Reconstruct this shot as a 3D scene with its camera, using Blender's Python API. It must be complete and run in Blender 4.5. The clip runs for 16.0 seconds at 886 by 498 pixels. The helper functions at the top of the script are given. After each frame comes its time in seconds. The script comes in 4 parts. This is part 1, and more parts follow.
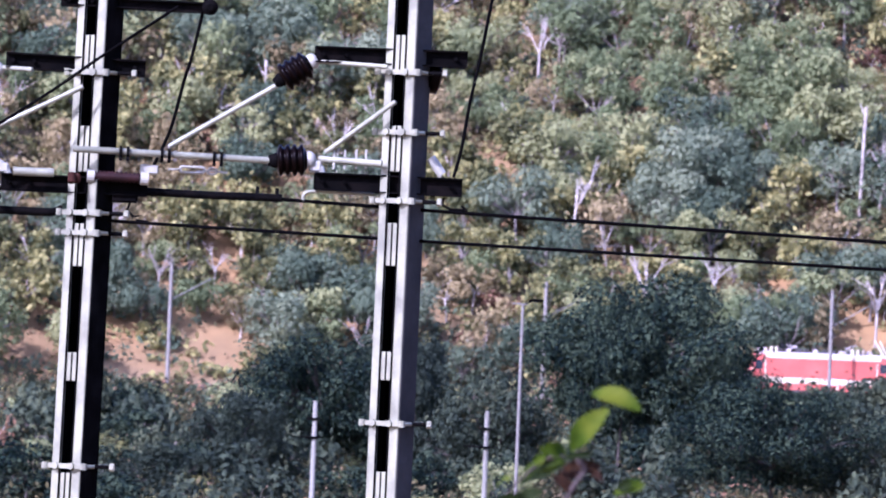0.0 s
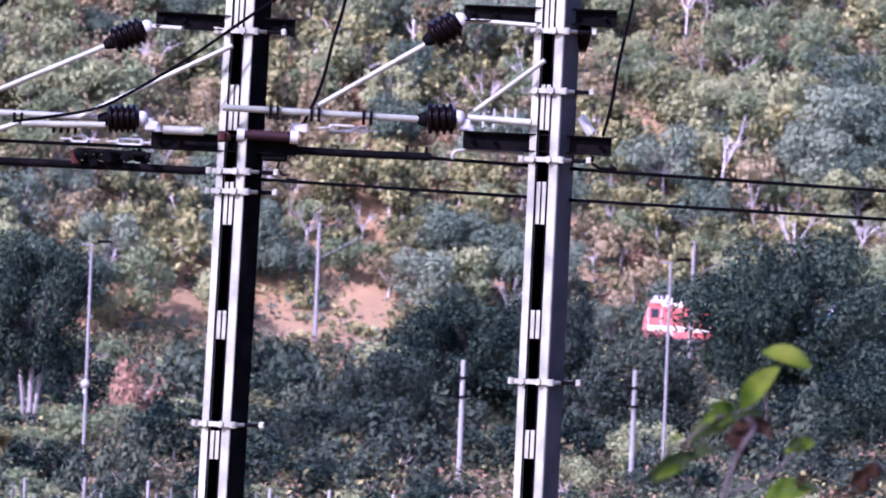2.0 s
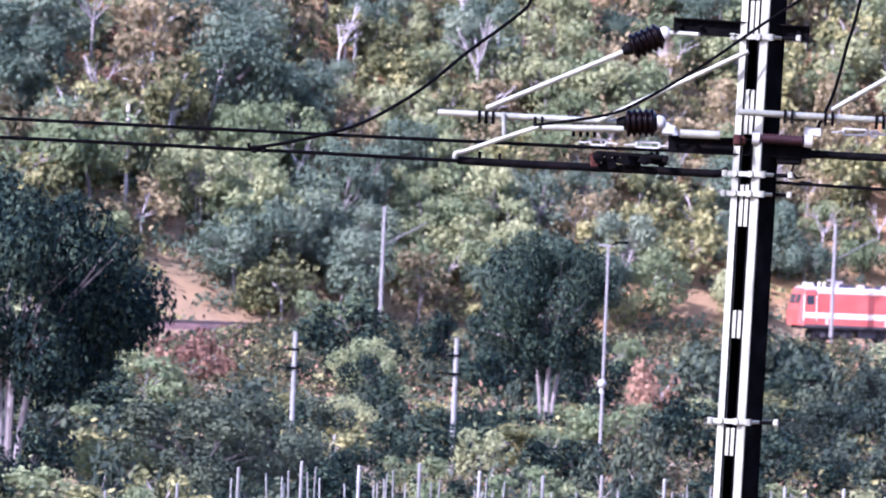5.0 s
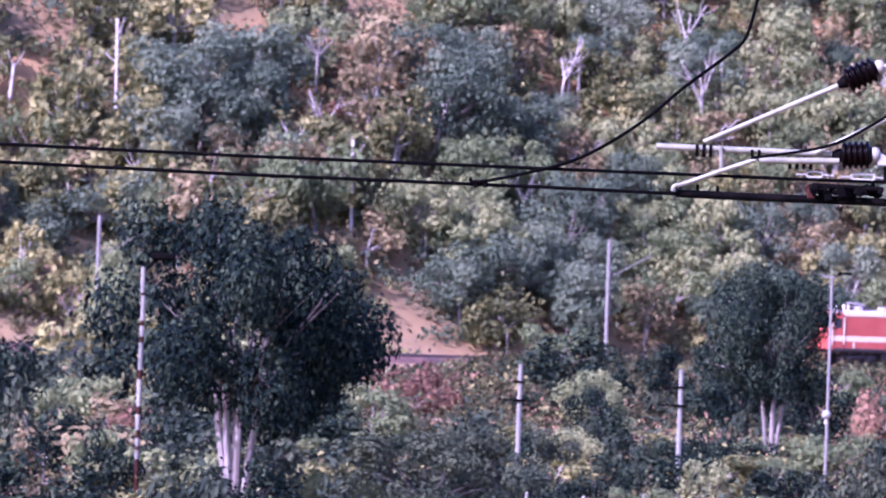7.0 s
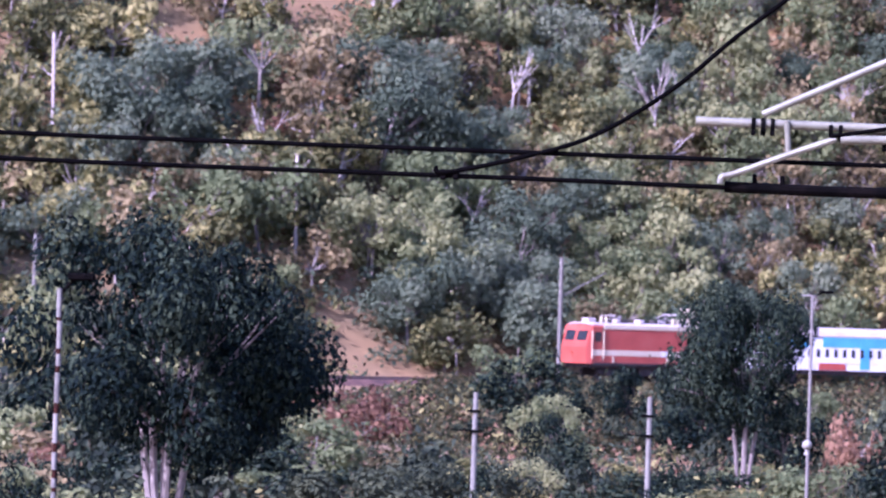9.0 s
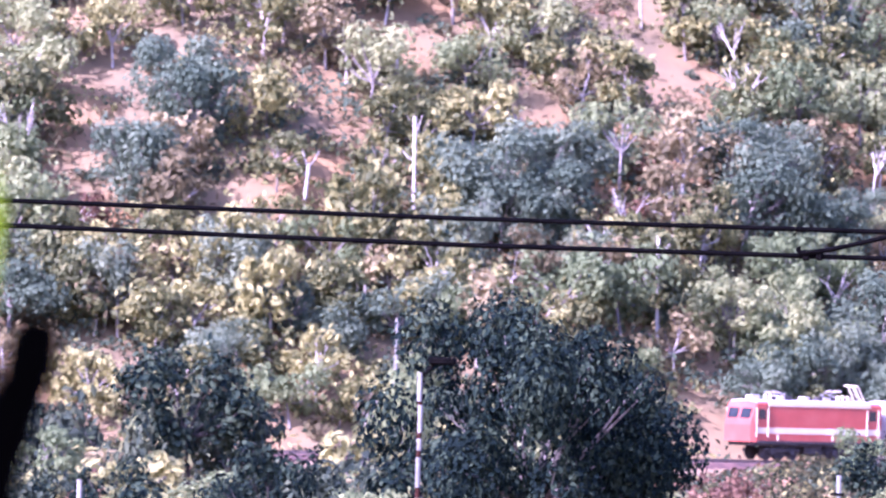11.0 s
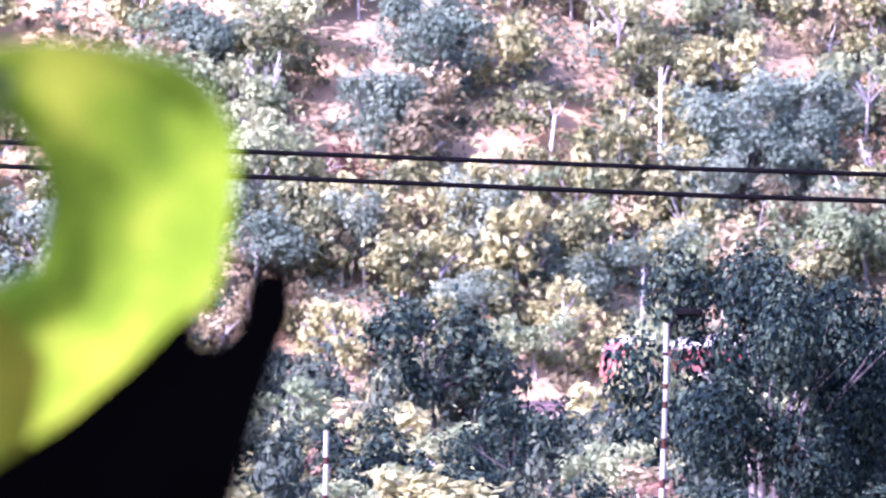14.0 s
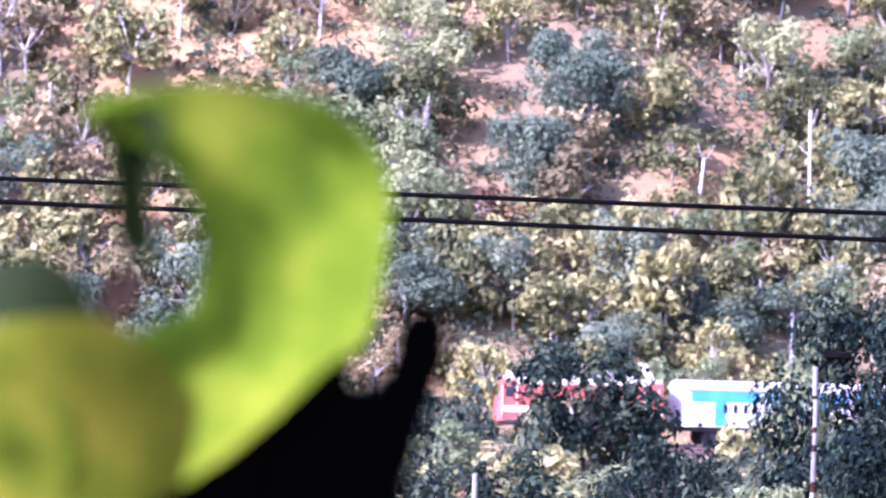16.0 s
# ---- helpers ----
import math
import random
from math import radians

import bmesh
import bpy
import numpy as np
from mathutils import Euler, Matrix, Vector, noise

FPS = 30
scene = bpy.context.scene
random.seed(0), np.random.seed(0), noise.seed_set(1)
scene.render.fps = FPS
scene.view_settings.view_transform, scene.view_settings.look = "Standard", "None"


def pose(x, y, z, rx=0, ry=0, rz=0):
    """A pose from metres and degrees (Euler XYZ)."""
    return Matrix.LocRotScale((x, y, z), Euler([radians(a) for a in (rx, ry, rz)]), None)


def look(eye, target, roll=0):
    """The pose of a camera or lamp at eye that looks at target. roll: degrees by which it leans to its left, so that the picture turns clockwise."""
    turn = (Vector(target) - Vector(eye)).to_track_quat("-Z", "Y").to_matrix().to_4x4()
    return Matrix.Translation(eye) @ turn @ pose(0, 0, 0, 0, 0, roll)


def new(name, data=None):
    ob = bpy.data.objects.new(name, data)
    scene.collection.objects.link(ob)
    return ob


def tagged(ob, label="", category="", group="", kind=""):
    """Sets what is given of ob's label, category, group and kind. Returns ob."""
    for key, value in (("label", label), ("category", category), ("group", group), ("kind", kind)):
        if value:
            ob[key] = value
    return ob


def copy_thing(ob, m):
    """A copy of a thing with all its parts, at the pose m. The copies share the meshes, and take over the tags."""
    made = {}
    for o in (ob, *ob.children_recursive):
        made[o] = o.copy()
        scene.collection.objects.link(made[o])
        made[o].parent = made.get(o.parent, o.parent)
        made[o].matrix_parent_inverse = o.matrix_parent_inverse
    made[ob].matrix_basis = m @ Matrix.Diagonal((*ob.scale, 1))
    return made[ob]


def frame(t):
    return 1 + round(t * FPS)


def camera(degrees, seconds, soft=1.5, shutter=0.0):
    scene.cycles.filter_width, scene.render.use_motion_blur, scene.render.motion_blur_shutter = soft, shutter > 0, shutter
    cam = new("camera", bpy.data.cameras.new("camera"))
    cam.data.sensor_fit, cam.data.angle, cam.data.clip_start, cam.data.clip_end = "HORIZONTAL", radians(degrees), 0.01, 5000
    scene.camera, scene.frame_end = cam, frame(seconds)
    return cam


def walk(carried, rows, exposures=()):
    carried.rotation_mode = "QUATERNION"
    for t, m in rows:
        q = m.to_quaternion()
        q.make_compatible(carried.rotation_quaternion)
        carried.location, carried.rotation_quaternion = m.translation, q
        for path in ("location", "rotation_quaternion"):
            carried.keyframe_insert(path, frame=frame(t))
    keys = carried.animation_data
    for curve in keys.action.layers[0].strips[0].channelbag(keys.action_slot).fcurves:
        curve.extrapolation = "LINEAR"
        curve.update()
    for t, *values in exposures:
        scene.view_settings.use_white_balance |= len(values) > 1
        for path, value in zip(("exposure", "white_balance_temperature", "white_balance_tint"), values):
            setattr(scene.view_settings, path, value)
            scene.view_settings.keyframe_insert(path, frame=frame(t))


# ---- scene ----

# Chart: every place is first told by two small angles (u to the right, v down), in units of 1/F radian,
# on a chart that leans by LEAN degrees; the overhead line stands on the plane y = LINE.
F, LEAN, LINE, EYE = 11212.0, 2.4, 39.0, 5.0
FULL = 0.39                      # how much nearer, in scale, the eye has come at the end


def chart(u, v):
    a = radians(LEAN)
    return u * math.cos(a) + v * math.sin(a), -u * math.sin(a) + v * math.cos(a)


HUB = chart(-1000, -80)          # the point towards which the eye moves


def eye_at(s, hub=HUB):
    k = LINE * (1 - 1 / s)
    return Vector((hub[0] / F * k, k, EYE - hub[1] / F * k))


def view(t, s, r, u, v):
    q = chart(u, v)
    hub = q if t < 7.4 else HUB
    ax, ay = hub[0] + s * (q[0] - hub[0]), hub[1] + s * (q[1] - hub[1])
    e = eye_at(s, hub)
    return pose(e.x, e.y, e.z, 90 - math.degrees(ay / F), 0, -math.degrees(ax / F)) @ pose(0, 0, 0, 0, 0, LEAN + r)


cam = camera(2 * math.degrees(math.atan(784 / F)), 16.0, soft=1.9)
cam.data.dof.use_dof, cam.data.dof.focus_distance = True, 40.0
cam.data.dof.aperture_fstop = cam.data.lens / 18.0
VIEWS = [
    (0.0, 1.0128, -0.09, 612, -96), (0.5, 1.0128, -0.09, 518, -65), (1.0, 1.0122, -0.08, 455, -42),
    (1.5, 1.0122, -0.07, 403, -29), (2.0, 1.0120, -0.06, 351, -24), (2.5, 1.0093, -0.06, 291, -19),
    (3.0, 1.0042, -0.04, 174, -10), (3.5, 1.0, 0.0, 0, 0), (4.0, 0.9965, 0.04, -188, 10),
    (4.5, 0.9926, 0.06, -374, 4), (5.0, 0.9887, 0.06, -562, -26), (5.2, 0.9866, 0.06, -637, -40),
    (6.2, 0.972, -0.14, -880, -82), (7.3, 0.9725, -0.34, -990, -85), (7.5, 1.0033, -0.35, -1009, -75),
    (7.8, 1.108, -0.38, -1015, -74), (8.0, 1.1874, -0.40, -976, -76), (8.2, 1.2472, -0.42, -905, -70),
    (8.5, 1.310, -0.48, -850, -74), (9.3, 1.375, -0.66, -960, -130), (10.3, 1.3864, -0.81, -1193, -176),
    (10.5, 1.3866, -0.81, -1241, -195), (11.0, 1.3885, -0.80, -1363, -219), (11.5, 1.3886, -0.84, -1486, -221),
    (12.0, 1.389, -0.86, -1608, -223), (12.5, 1.39, -0.86, -1721, -225), (13.0, 1.39, -0.82, -1772, -214),
    (13.5, 1.39, -0.82, -1750, -189), (14.0, 1.39, -0.83, -1677, -161), (14.5, 1.39, -0.82, -1613, -140),
    (15.0, 1.39, -0.84, -1629, -148), (15.5, 1.39, -0.80, -1754, -182), (16.0, 1.39, -0.72, -1866, -218),
]
LIGHT = [(0.0, 1.84, 4760, 49), (1.0, 1.9, 4760, 57), (2.5, 1.98, 4760, 61), (4.0, 2.1, 4760, 62), (4.5, 2.15, 4760, 60), (5.2, 2.3, 4780, 45), (7.3, 1.85, 4850, 72), (8.2, 1.6, 4890, 57), (10.3, 2.33, 4830, 68),
         (12.0, 3.07, 4830, 67), (13.0, 3.18, 4830, 67), (14.5, 3.05, 4800, 67), (16.0, 2.63, 4790, 59)]
walk(cam, [(t, view(t, s, r, u, v)) for t, s, r, u, v in VIEWS], LIGHT)

# ---- daylight ----
SUN = Vector((-0.55, -0.58, 0.6)).normalized()
world = bpy.data.worlds.new("sky")
scene.world = world
world.use_nodes = True
sky = world.node_tree.nodes.new("ShaderNodeTexSky")
sky.sky_type, sky.sun_disc = "NISHITA", False
sky.sun_elevation, sky.sun_rotation = math.asin(SUN.z), math.atan2(SUN.x, SUN.y)
sky.dust_density = 2.5
world.node_tree.links.new(sky.outputs[0], world.node_tree.nodes["Background"].inputs[0])
world.node_tree.nodes["Background"].inputs[1].default_value = 0.125
lamp = bpy.data.lights.new("sun", "SUN")
lamp.energy, lamp.angle, lamp.color = 4.0, radians(0.6), (1.0, 0.9, 0.74)
sun = new("sun", lamp)
sun.matrix_world = look(SUN * 900, (0, 0, 0))


# ---- materials ----
def paint(name, colours, scale=3.0, rough=0.6, metal=0.0, bump=0.0, island=0.0, each=0.0, thin=0.0, fine=0.0, coat=0.0, gloss=0.5):
    """Colours mixed by noise in object space; island, each: spread of brightness from piece to piece and thing to thing;
    thin: share of light that passes through."""
    m = bpy.data.materials.new(name)
    m.use_nodes = True
    t, link = m.node_tree, m.node_tree.links.new
    b = t.nodes["Principled BSDF"]
    b.inputs["Roughness"].default_value, b.inputs["Metallic"].default_value = rough, metal
    b.inputs["Coat Weight"].default_value, b.inputs["Specular IOR Level"].default_value = coat, gloss
    co = t.nodes.new("ShaderNodeTexCoord")
    n = t.nodes.new("ShaderNodeTexNoise")
    n.inputs["Scale"].default_value, n.inputs["Detail"].default_value = scale, 6
    link(co.outputs["Object"], n.inputs["Vector"])
    r = t.nodes.new("ShaderNodeValToRGB")
    while len(r.color_ramp.elements) < len(colours):
        r.color_ramp.elements.new(0.5)
    for i, c in enumerate(colours):
        r.color_ramp.elements[i].position = 0.28 + 0.44 * i / max(1, len(colours) - 1)
        r.color_ramp.elements[i].color = (*c, 1)
    fac, out = n.outputs["Fac"], r.outputs["Color"]
    geo, info = t.nodes.new("ShaderNodeNewGeometry"), t.nodes.new("ShaderNodeObjectInfo")
    for amount, source in ((island, geo.outputs["Random Per Island"]), (each, info.outputs["Random"])):
        if amount:
            s = t.nodes.new("ShaderNodeMath")
            s.operation = "MULTIPLY_ADD"
            s.inputs[1].default_value, s.inputs[2].default_value = amount, -amount / 2
            link(source, s.inputs[0])
            a = t.nodes.new("ShaderNodeMath")
            link(fac, a.inputs[0]), link(s.outputs[0], a.inputs[1])
            fac = a.outputs[0]
    link(fac, r.inputs["Fac"])
    if fine:
        n2 = t.nodes.new("ShaderNodeTexNoise")
        n2.inputs["Scale"].default_value, n2.inputs["Detail"].default_value = scale * 9, 5
        link(co.outputs["Object"], n2.inputs["Vector"])
        mr = t.nodes.new("ShaderNodeMapRange")
        mr.inputs["To Min"].default_value, mr.inputs["To Max"].default_value = 1 - fine, 1 + fine
        link(n2.outputs["Fac"], mr.inputs["Value"])
        mx = t.nodes.new("ShaderNodeVectorMath")
        mx.operation = "MULTIPLY"
        link(out, mx.inputs[0]), link(mr.outputs[0], mx.inputs[1])
        out = mx.outputs[0]
    link(out, b.inputs["Base Color"])
    if bump:
        bp = t.nodes.new("ShaderNodeBump")
        bp.inputs["Strength"].default_value = bump
        n3 = t.nodes.new("ShaderNodeTexNoise")
        n3.inputs["Scale"].default_value = scale * 5
        link(co.outputs["Object"], n3.inputs["Vector"])
        link(n3.outputs["Fac"], bp.inputs["Height"]), link(bp.outputs[0], b.inputs["Normal"])
    if thin:
        tr, mix = t.nodes.new("ShaderNodeBsdfTranslucent"), t.nodes.new("ShaderNodeMixShader")
        mix.inputs[0].default_value = thin
        link(out, tr.inputs["Color"])
        link(b.outputs[0], mix.inputs[1]), link(tr.outputs[0], mix.inputs[2])
        link(mix.outputs[0], t.nodes["Material Output"].inputs["Surface"])
    return m


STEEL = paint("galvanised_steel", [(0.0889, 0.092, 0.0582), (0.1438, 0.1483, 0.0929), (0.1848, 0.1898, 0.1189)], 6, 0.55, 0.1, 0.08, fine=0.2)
# Webs turned from the sun, shade put into the colour; also dark fittings.
WEB = paint("shaded_web_dark_steel", [(0.001, 0.001, 0.0011), (0.0028, 0.0027, 0.0026), (0.006, 0.0058, 0.0055)], 5, 0.9, 0.0, 0.1, fine=0.3, gloss=0.0)
# The second mast's web: a lighter grey, its shade likewise in the colour.
WEB_GREY = paint("shaded_grey_web", [(0.0126, 0.0129, 0.0123), (0.0231, 0.023, 0.0216), (0.0315, 0.0322, 0.0295)], 3, 0.9, 0.0, 0.1, fine=0.25, gloss=0.1)
# Shade painted as black: inside the masts and on the backlit sheath.
INSIDE = paint("shade_black", [(0.0001, 0.0001, 0.0001), (0.0003, 0.0003, 0.0003)], 8, 0.95, gloss=0.0)
TUBE = paint("bright_tube", [(0.0889, 0.0934, 0.0609), (0.1369, 0.1423, 0.0929), (0.178, 0.1854, 0.1217)], 8, 0.5, 0.15, 0.04, fine=0.18)
BLACK = paint("black_painted_iron", [(0.0005, 0.0005, 0.0006), (0.0014, 0.0013, 0.0012), (0.004, 0.003, 0.0026)], 9, 0.85, 0.0, 0.15, gloss=0.03)
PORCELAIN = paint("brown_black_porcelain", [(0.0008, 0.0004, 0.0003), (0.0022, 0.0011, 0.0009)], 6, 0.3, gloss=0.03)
CAP = paint("white_cap_metal", [(0.1728, 0.1738, 0.1345), (0.2304, 0.2301, 0.1806)], 10, 0.5)
SPRING = paint("red_oxide_spring", [(0.005, 0.001, 0.001), (0.0138, 0.003, 0.0025)], 14, 0.7, gloss=0.15)
RUST = paint("rust", [(0.0084, 0.0029, 0.0021), (0.0336, 0.0109, 0.0059)], 18, 0.9, bump=0.3, gloss=0.1)
WIRE = paint("dark_copper_wire", [(0.0006, 0.0006, 0.0006), (0.0018, 0.0016, 0.0016)], 12, 0.9, gloss=0.02)
POST = paint("whitish_concrete_post", [(0.0873, 0.087, 0.0694), (0.1308, 0.1296, 0.1041), (0.1586, 0.1579, 0.1267)], 3, 0.85, bump=0.2, each=0.5, fine=0.25)
POLE = paint("grey_steel_pole", [(0.0782, 0.0754, 0.064), (0.1334, 0.127, 0.104)], 2, 0.6, 0.1, each=0.4, fine=0.2)
EARTH = paint("red_laterite_earth", [(0.08, 0.064, 0.03), (0.125, 0.088, 0.038), (0.185, 0.108, 0.038), (0.215, 0.132, 0.048)], 0.07, 0.95, bump=0.5, fine=0.4)
BALLAST = paint("brown_ballast", [(0.0264, 0.0132, 0.00968), (0.066, 0.0308, 0.0198), (0.0968, 0.0484, 0.033)], 1.2, 0.95, bump=0.8, fine=0.4)
RAIL = paint("rail_steel", [(0.08, 0.05, 0.04), (0.16, 0.12, 0.1)], 4, 0.5, 0.6)
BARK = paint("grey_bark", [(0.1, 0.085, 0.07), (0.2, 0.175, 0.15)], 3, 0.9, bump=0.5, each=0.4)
# The grey bark again, darkened in colour for shade within dense crowns.
SHADED_BARK = paint("shaded_grey_bark", [(0.02, 0.018, 0.015), (0.05, 0.044, 0.038)], 3, 0.95, bump=0.5, gloss=0.1)
PALE = paint("pale_bark", [(0.21, 0.185, 0.155), (0.36, 0.325, 0.28)], 3, 0.85, bump=0.3, each=0.5)
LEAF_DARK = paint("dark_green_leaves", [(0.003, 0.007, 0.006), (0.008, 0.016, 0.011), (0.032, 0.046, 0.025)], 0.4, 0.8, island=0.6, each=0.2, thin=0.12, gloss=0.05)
LEAF_TEAL = paint("bluish_green_leaves", [(0.07, 0.097, 0.06), (0.115, 0.148, 0.09), (0.175, 0.205, 0.12)], 0.3, 0.85, island=0.14, each=0.5, thin=0.45, gloss=0.04)
LEAF_GREY = paint("grey_green_leaves", [(0.0138, 0.0207, 0.0138), (0.0276, 0.0391, 0.023), (0.0552, 0.0667, 0.0345)], 0.4, 0.75, island=0.4, each=0.4, thin=0.2, gloss=0.1)
LEAF_MID = paint("green_leaves", [(0.12, 0.15, 0.066), (0.185, 0.212, 0.092), (0.27, 0.28, 0.122)], 0.35, 0.8, island=0.2, each=0.6, thin=0.48, gloss=0.08)
LEAF_OLIVE = paint("olive_leaves", [(0.0855, 0.0945, 0.0352), (0.162, 0.1602, 0.0546), (0.306, 0.2835, 0.1012)], 0.4, 0.65, island=0.6, each=0.5, thin=0.45, gloss=0.2)
LEAF_TAN = paint("dry_tan_leaves", [(0.1178, 0.0994, 0.0465), (0.1914, 0.1546, 0.0713), (0.2797, 0.2282, 0.1084)], 0.5, 0.75, island=0.35, each=0.7, thin=0.45, gloss=0.15)
LEAF_RED = paint("dry_reddish_leaves", [(0.0892, 0.0498, 0.0319), (0.1658, 0.0928, 0.0542), (0.2423, 0.1459, 0.0829)], 0.5, 0.8, island=0.4, each=0.5, thin=0.4, gloss=0.1)
LEAF_LOW = paint("low_scrub_leaves", [(0.0112, 0.0168, 0.0092), (0.0312, 0.0348, 0.0149), (0.0775, 0.0672, 0.0287)], 0.15, 0.75, island=0.4, thin=0.25, gloss=0.08)


# ---- building helpers ----
ORIGIN = {}


def thing(name, at, label, category, group=""):
    ob = new(name)
    ob.location = at
    ORIGIN[ob.name] = Vector(at)
    return tagged(ob, label, category, group)


def part(name, bm, material, parent, label="", smooth=False):
    """Links a bmesh, given in world metres, as one mesh under a thing or a part."""
    o = ORIGIN[parent.name]
    bmesh.ops.translate(bm, verts=bm.verts, vec=-o)
    me = bpy.data.meshes.new(name)
    bm.to_mesh(me)
    bm.free()
    me.materials.append(material)
    if smooth:
        me.shade_smooth()
    ob = new(name, me)
    ob.parent = parent
    ORIGIN[ob.name] = o
    return tagged(ob, label)


def box(bm, centre, size, turn=None, bevel=0.0):
    geom = bmesh.ops.create_cube(bm, size=1.0)
    vs = geom["verts"]
    bmesh.ops.scale(bm, vec=size, verts=vs)
    if bevel:
        es = list({e for v in vs for e in v.link_edges})
        r = bmesh.ops.bevel(bm, geom=es, offset=bevel, segments=1, affect="EDGES")
        vs = list({v for f in r["faces"] for v in f.verts} | {v for v in vs if v.is_valid})
    if turn is not None:
        bmesh.ops.rotate(bm, cent=(0, 0, 0), matrix=turn, verts=vs)
    bmesh.ops.translate(bm, vec=centre, verts=vs)
    return bm


def rod(bm, a, b, r0, r1=None, seg=10):
    a, b = Vector(a), Vector(b)
    m = Matrix.Translation((a + b) / 2) @ (b - a).to_track_quat("Z", "Y").to_matrix().to_4x4()
    bmesh.ops.create_cone(bm, cap_ends=True, segments=seg, radius1=r0, radius2=r0 if r1 is None else r1, depth=(b - a).length, matrix=m)
    return bm


def lathe(bm, a, b, profile, seg=18):
    """A turned body from a to b; profile: (share of the length, radius)."""
    a, b = Vector(a), Vector(b)
    m = Matrix.Translation(a) @ (b - a).to_track_quat("Z", "Y").to_matrix().to_4x4()
    n, rings = (b - a).length, []
    for s, r in profile:
        rings.append([bm.verts.new(m @ Vector((r * math.cos(2 * math.pi * i / seg), r * math.sin(2 * math.pi * i / seg), s * n))) for i in range(seg)])
    for p, q in zip(rings, rings[1:]):
        for i in range(seg):
            bm.faces.new((p[i], p[(i + 1) % seg], q[(i + 1) % seg], q[i]))
    bm.faces.new(rings[0][::-1]), bm.faces.new(rings[-1])
    return bm


def cable(bm, points, r, seg=6):
    """A bent rod of one piece."""
    p = [Vector(x) for x in points]
    rings, side = [], None
    for i, c in enumerate(p):
        d = (p[min(i + 1, len(p) - 1)] - p[max(i - 1, 0)]).normalized()
        side = d.orthogonal().normalized() if side is None else (side - d * side.dot(d)).normalized()
        up = d.cross(side)
        rings.append([bm.verts.new(c + (side * math.cos(2 * math.pi * j / seg) + up * math.sin(2 * math.pi * j / seg)) * r) for j in range(seg)])
    for m, n in zip(rings, rings[1:]):
        for j in range(seg):
            bm.faces.new((m[j], m[(j + 1) % seg], n[(j + 1) % seg], n[j]))
    bm.faces.new(rings[0][::-1]), bm.faces.new(rings[-1])
    return bm


def smoothed(points, n=8):
    """A Catmull-Rom line through points."""
    p = [Vector(points[0])] + [Vector(x) for x in points] + [Vector(points[-1])]
    out = []
    for i in range(1, len(p) - 2):
        for j in range(n):
            t = j / n
            out.append(0.5 * (2 * p[i] + (p[i + 1] - p[i - 1]) * t + (2 * p[i - 1] - 5 * p[i] + 4 * p[i + 1] - p[i + 2]) * t * t
                              + (3 * p[i] - p[i - 1] - 3 * p[i + 1] + p[i + 2]) * t ** 3))
    return out + [p[-2]]


def fresh():
    return bmesh.new()


def line_at(u, v, dy=0.0):
    """A place on the plane of the overhead line."""
    q = chart(u, v)
    return Vector(((LINE + dy) * q[0] / F, LINE + dy, EYE - (LINE + dy) * q[1] / F))


def ease(x):
    x = min(1, max(0, x))
    return x * x * (3 - 2 * x)


def nearing(qx):
    return ease((-750 - qx) / 500)


def far_ray(u, v):
    """The eye, the bearing and the fall of the sight line to a far place of the chart."""
    q = chart(u, v)
    w = nearing(q[0])
    k = 1 + FULL * w
    return eye_at(1 + FULL * w), (HUB[0] + k * (q[0] - HUB[0])) / F, (HUB[1] + k * (q[1] - HUB[1])) / F, k


def far_at(u, v, d):
    e, b, f, k = far_ray(u, v)
    return Vector((e.x + d * math.sin(b), e.y + d * math.cos(b), e.z - d * math.tan(f)))



def track_radius(b):
    """Distance of the far track from the first eye, by bearing."""
    return 415 - 42 * ease((500 - b * F) / 2500)


def reach(u, share=1.0):
    """Distance to a share of the way to the far track, for a far place of the chart."""
    e, b, f, k = far_ray(u, 100)
    d = track_radius(b)
    for _ in range(4):
        d = track_radius(math.atan2(e.x + d * math.sin(b), e.y + d * math.cos(b))) - e.y * math.cos(b) - e.x * math.sin(b)
    return d * share


def chart_of(p):
    """The chart's u, v of a far place."""
    w = 0.0
    for _ in range(6):
        e, k = eye_at(1 + FULL * w), 1 + FULL * w
        x = HUB[0] + (math.atan2(p[0] - e.x, p[1] - e.y) * F - HUB[0]) / k
        w = nearing(x)
    y = HUB[1] + ((e.z - p[2]) / math.hypot(p[0] - e.x, p[1] - e.y) * F - HUB[1]) / k
    a = radians(LEAN)
    return x * math.cos(a) - y * math.sin(a), x * math.sin(a) + y * math.cos(a)


def ground_z(x, y):
    r, b = math.hypot(x, y), math.atan2(x, y)
    d = r - track_radius(max(-0.6, min(0.6, b))) - 7
    z = -0.5
    if d > 0:
        side = ease((1.15 - abs(b)) / 0.4)
        climb = 0.60 * d if d < 190 else 114 + 0.12 * (d - 190)
        rough = noise.fractal(Vector((x * 0.03, y * 0.03, 0)), 1.0, 2.0, 4) * min(2.6, d * 0.12)
        z += side * (climb + rough) * ease((1500 - r) / 700)
    elif y > 60:
        z += 0.3 * noise.noise(Vector((x * 0.05, y * 0.05, 3))) * min(1, -d / 15)
    return z


def hill_at(u, v):
    """Where the sight line meets the hillside or the flat before it."""
    d = 120.0
    while d < 700:
        p = far_at(u, v, d)
        if p.z <= ground_z(p.x, p.y):
            return p, d
        d += 1.0
    return p, d


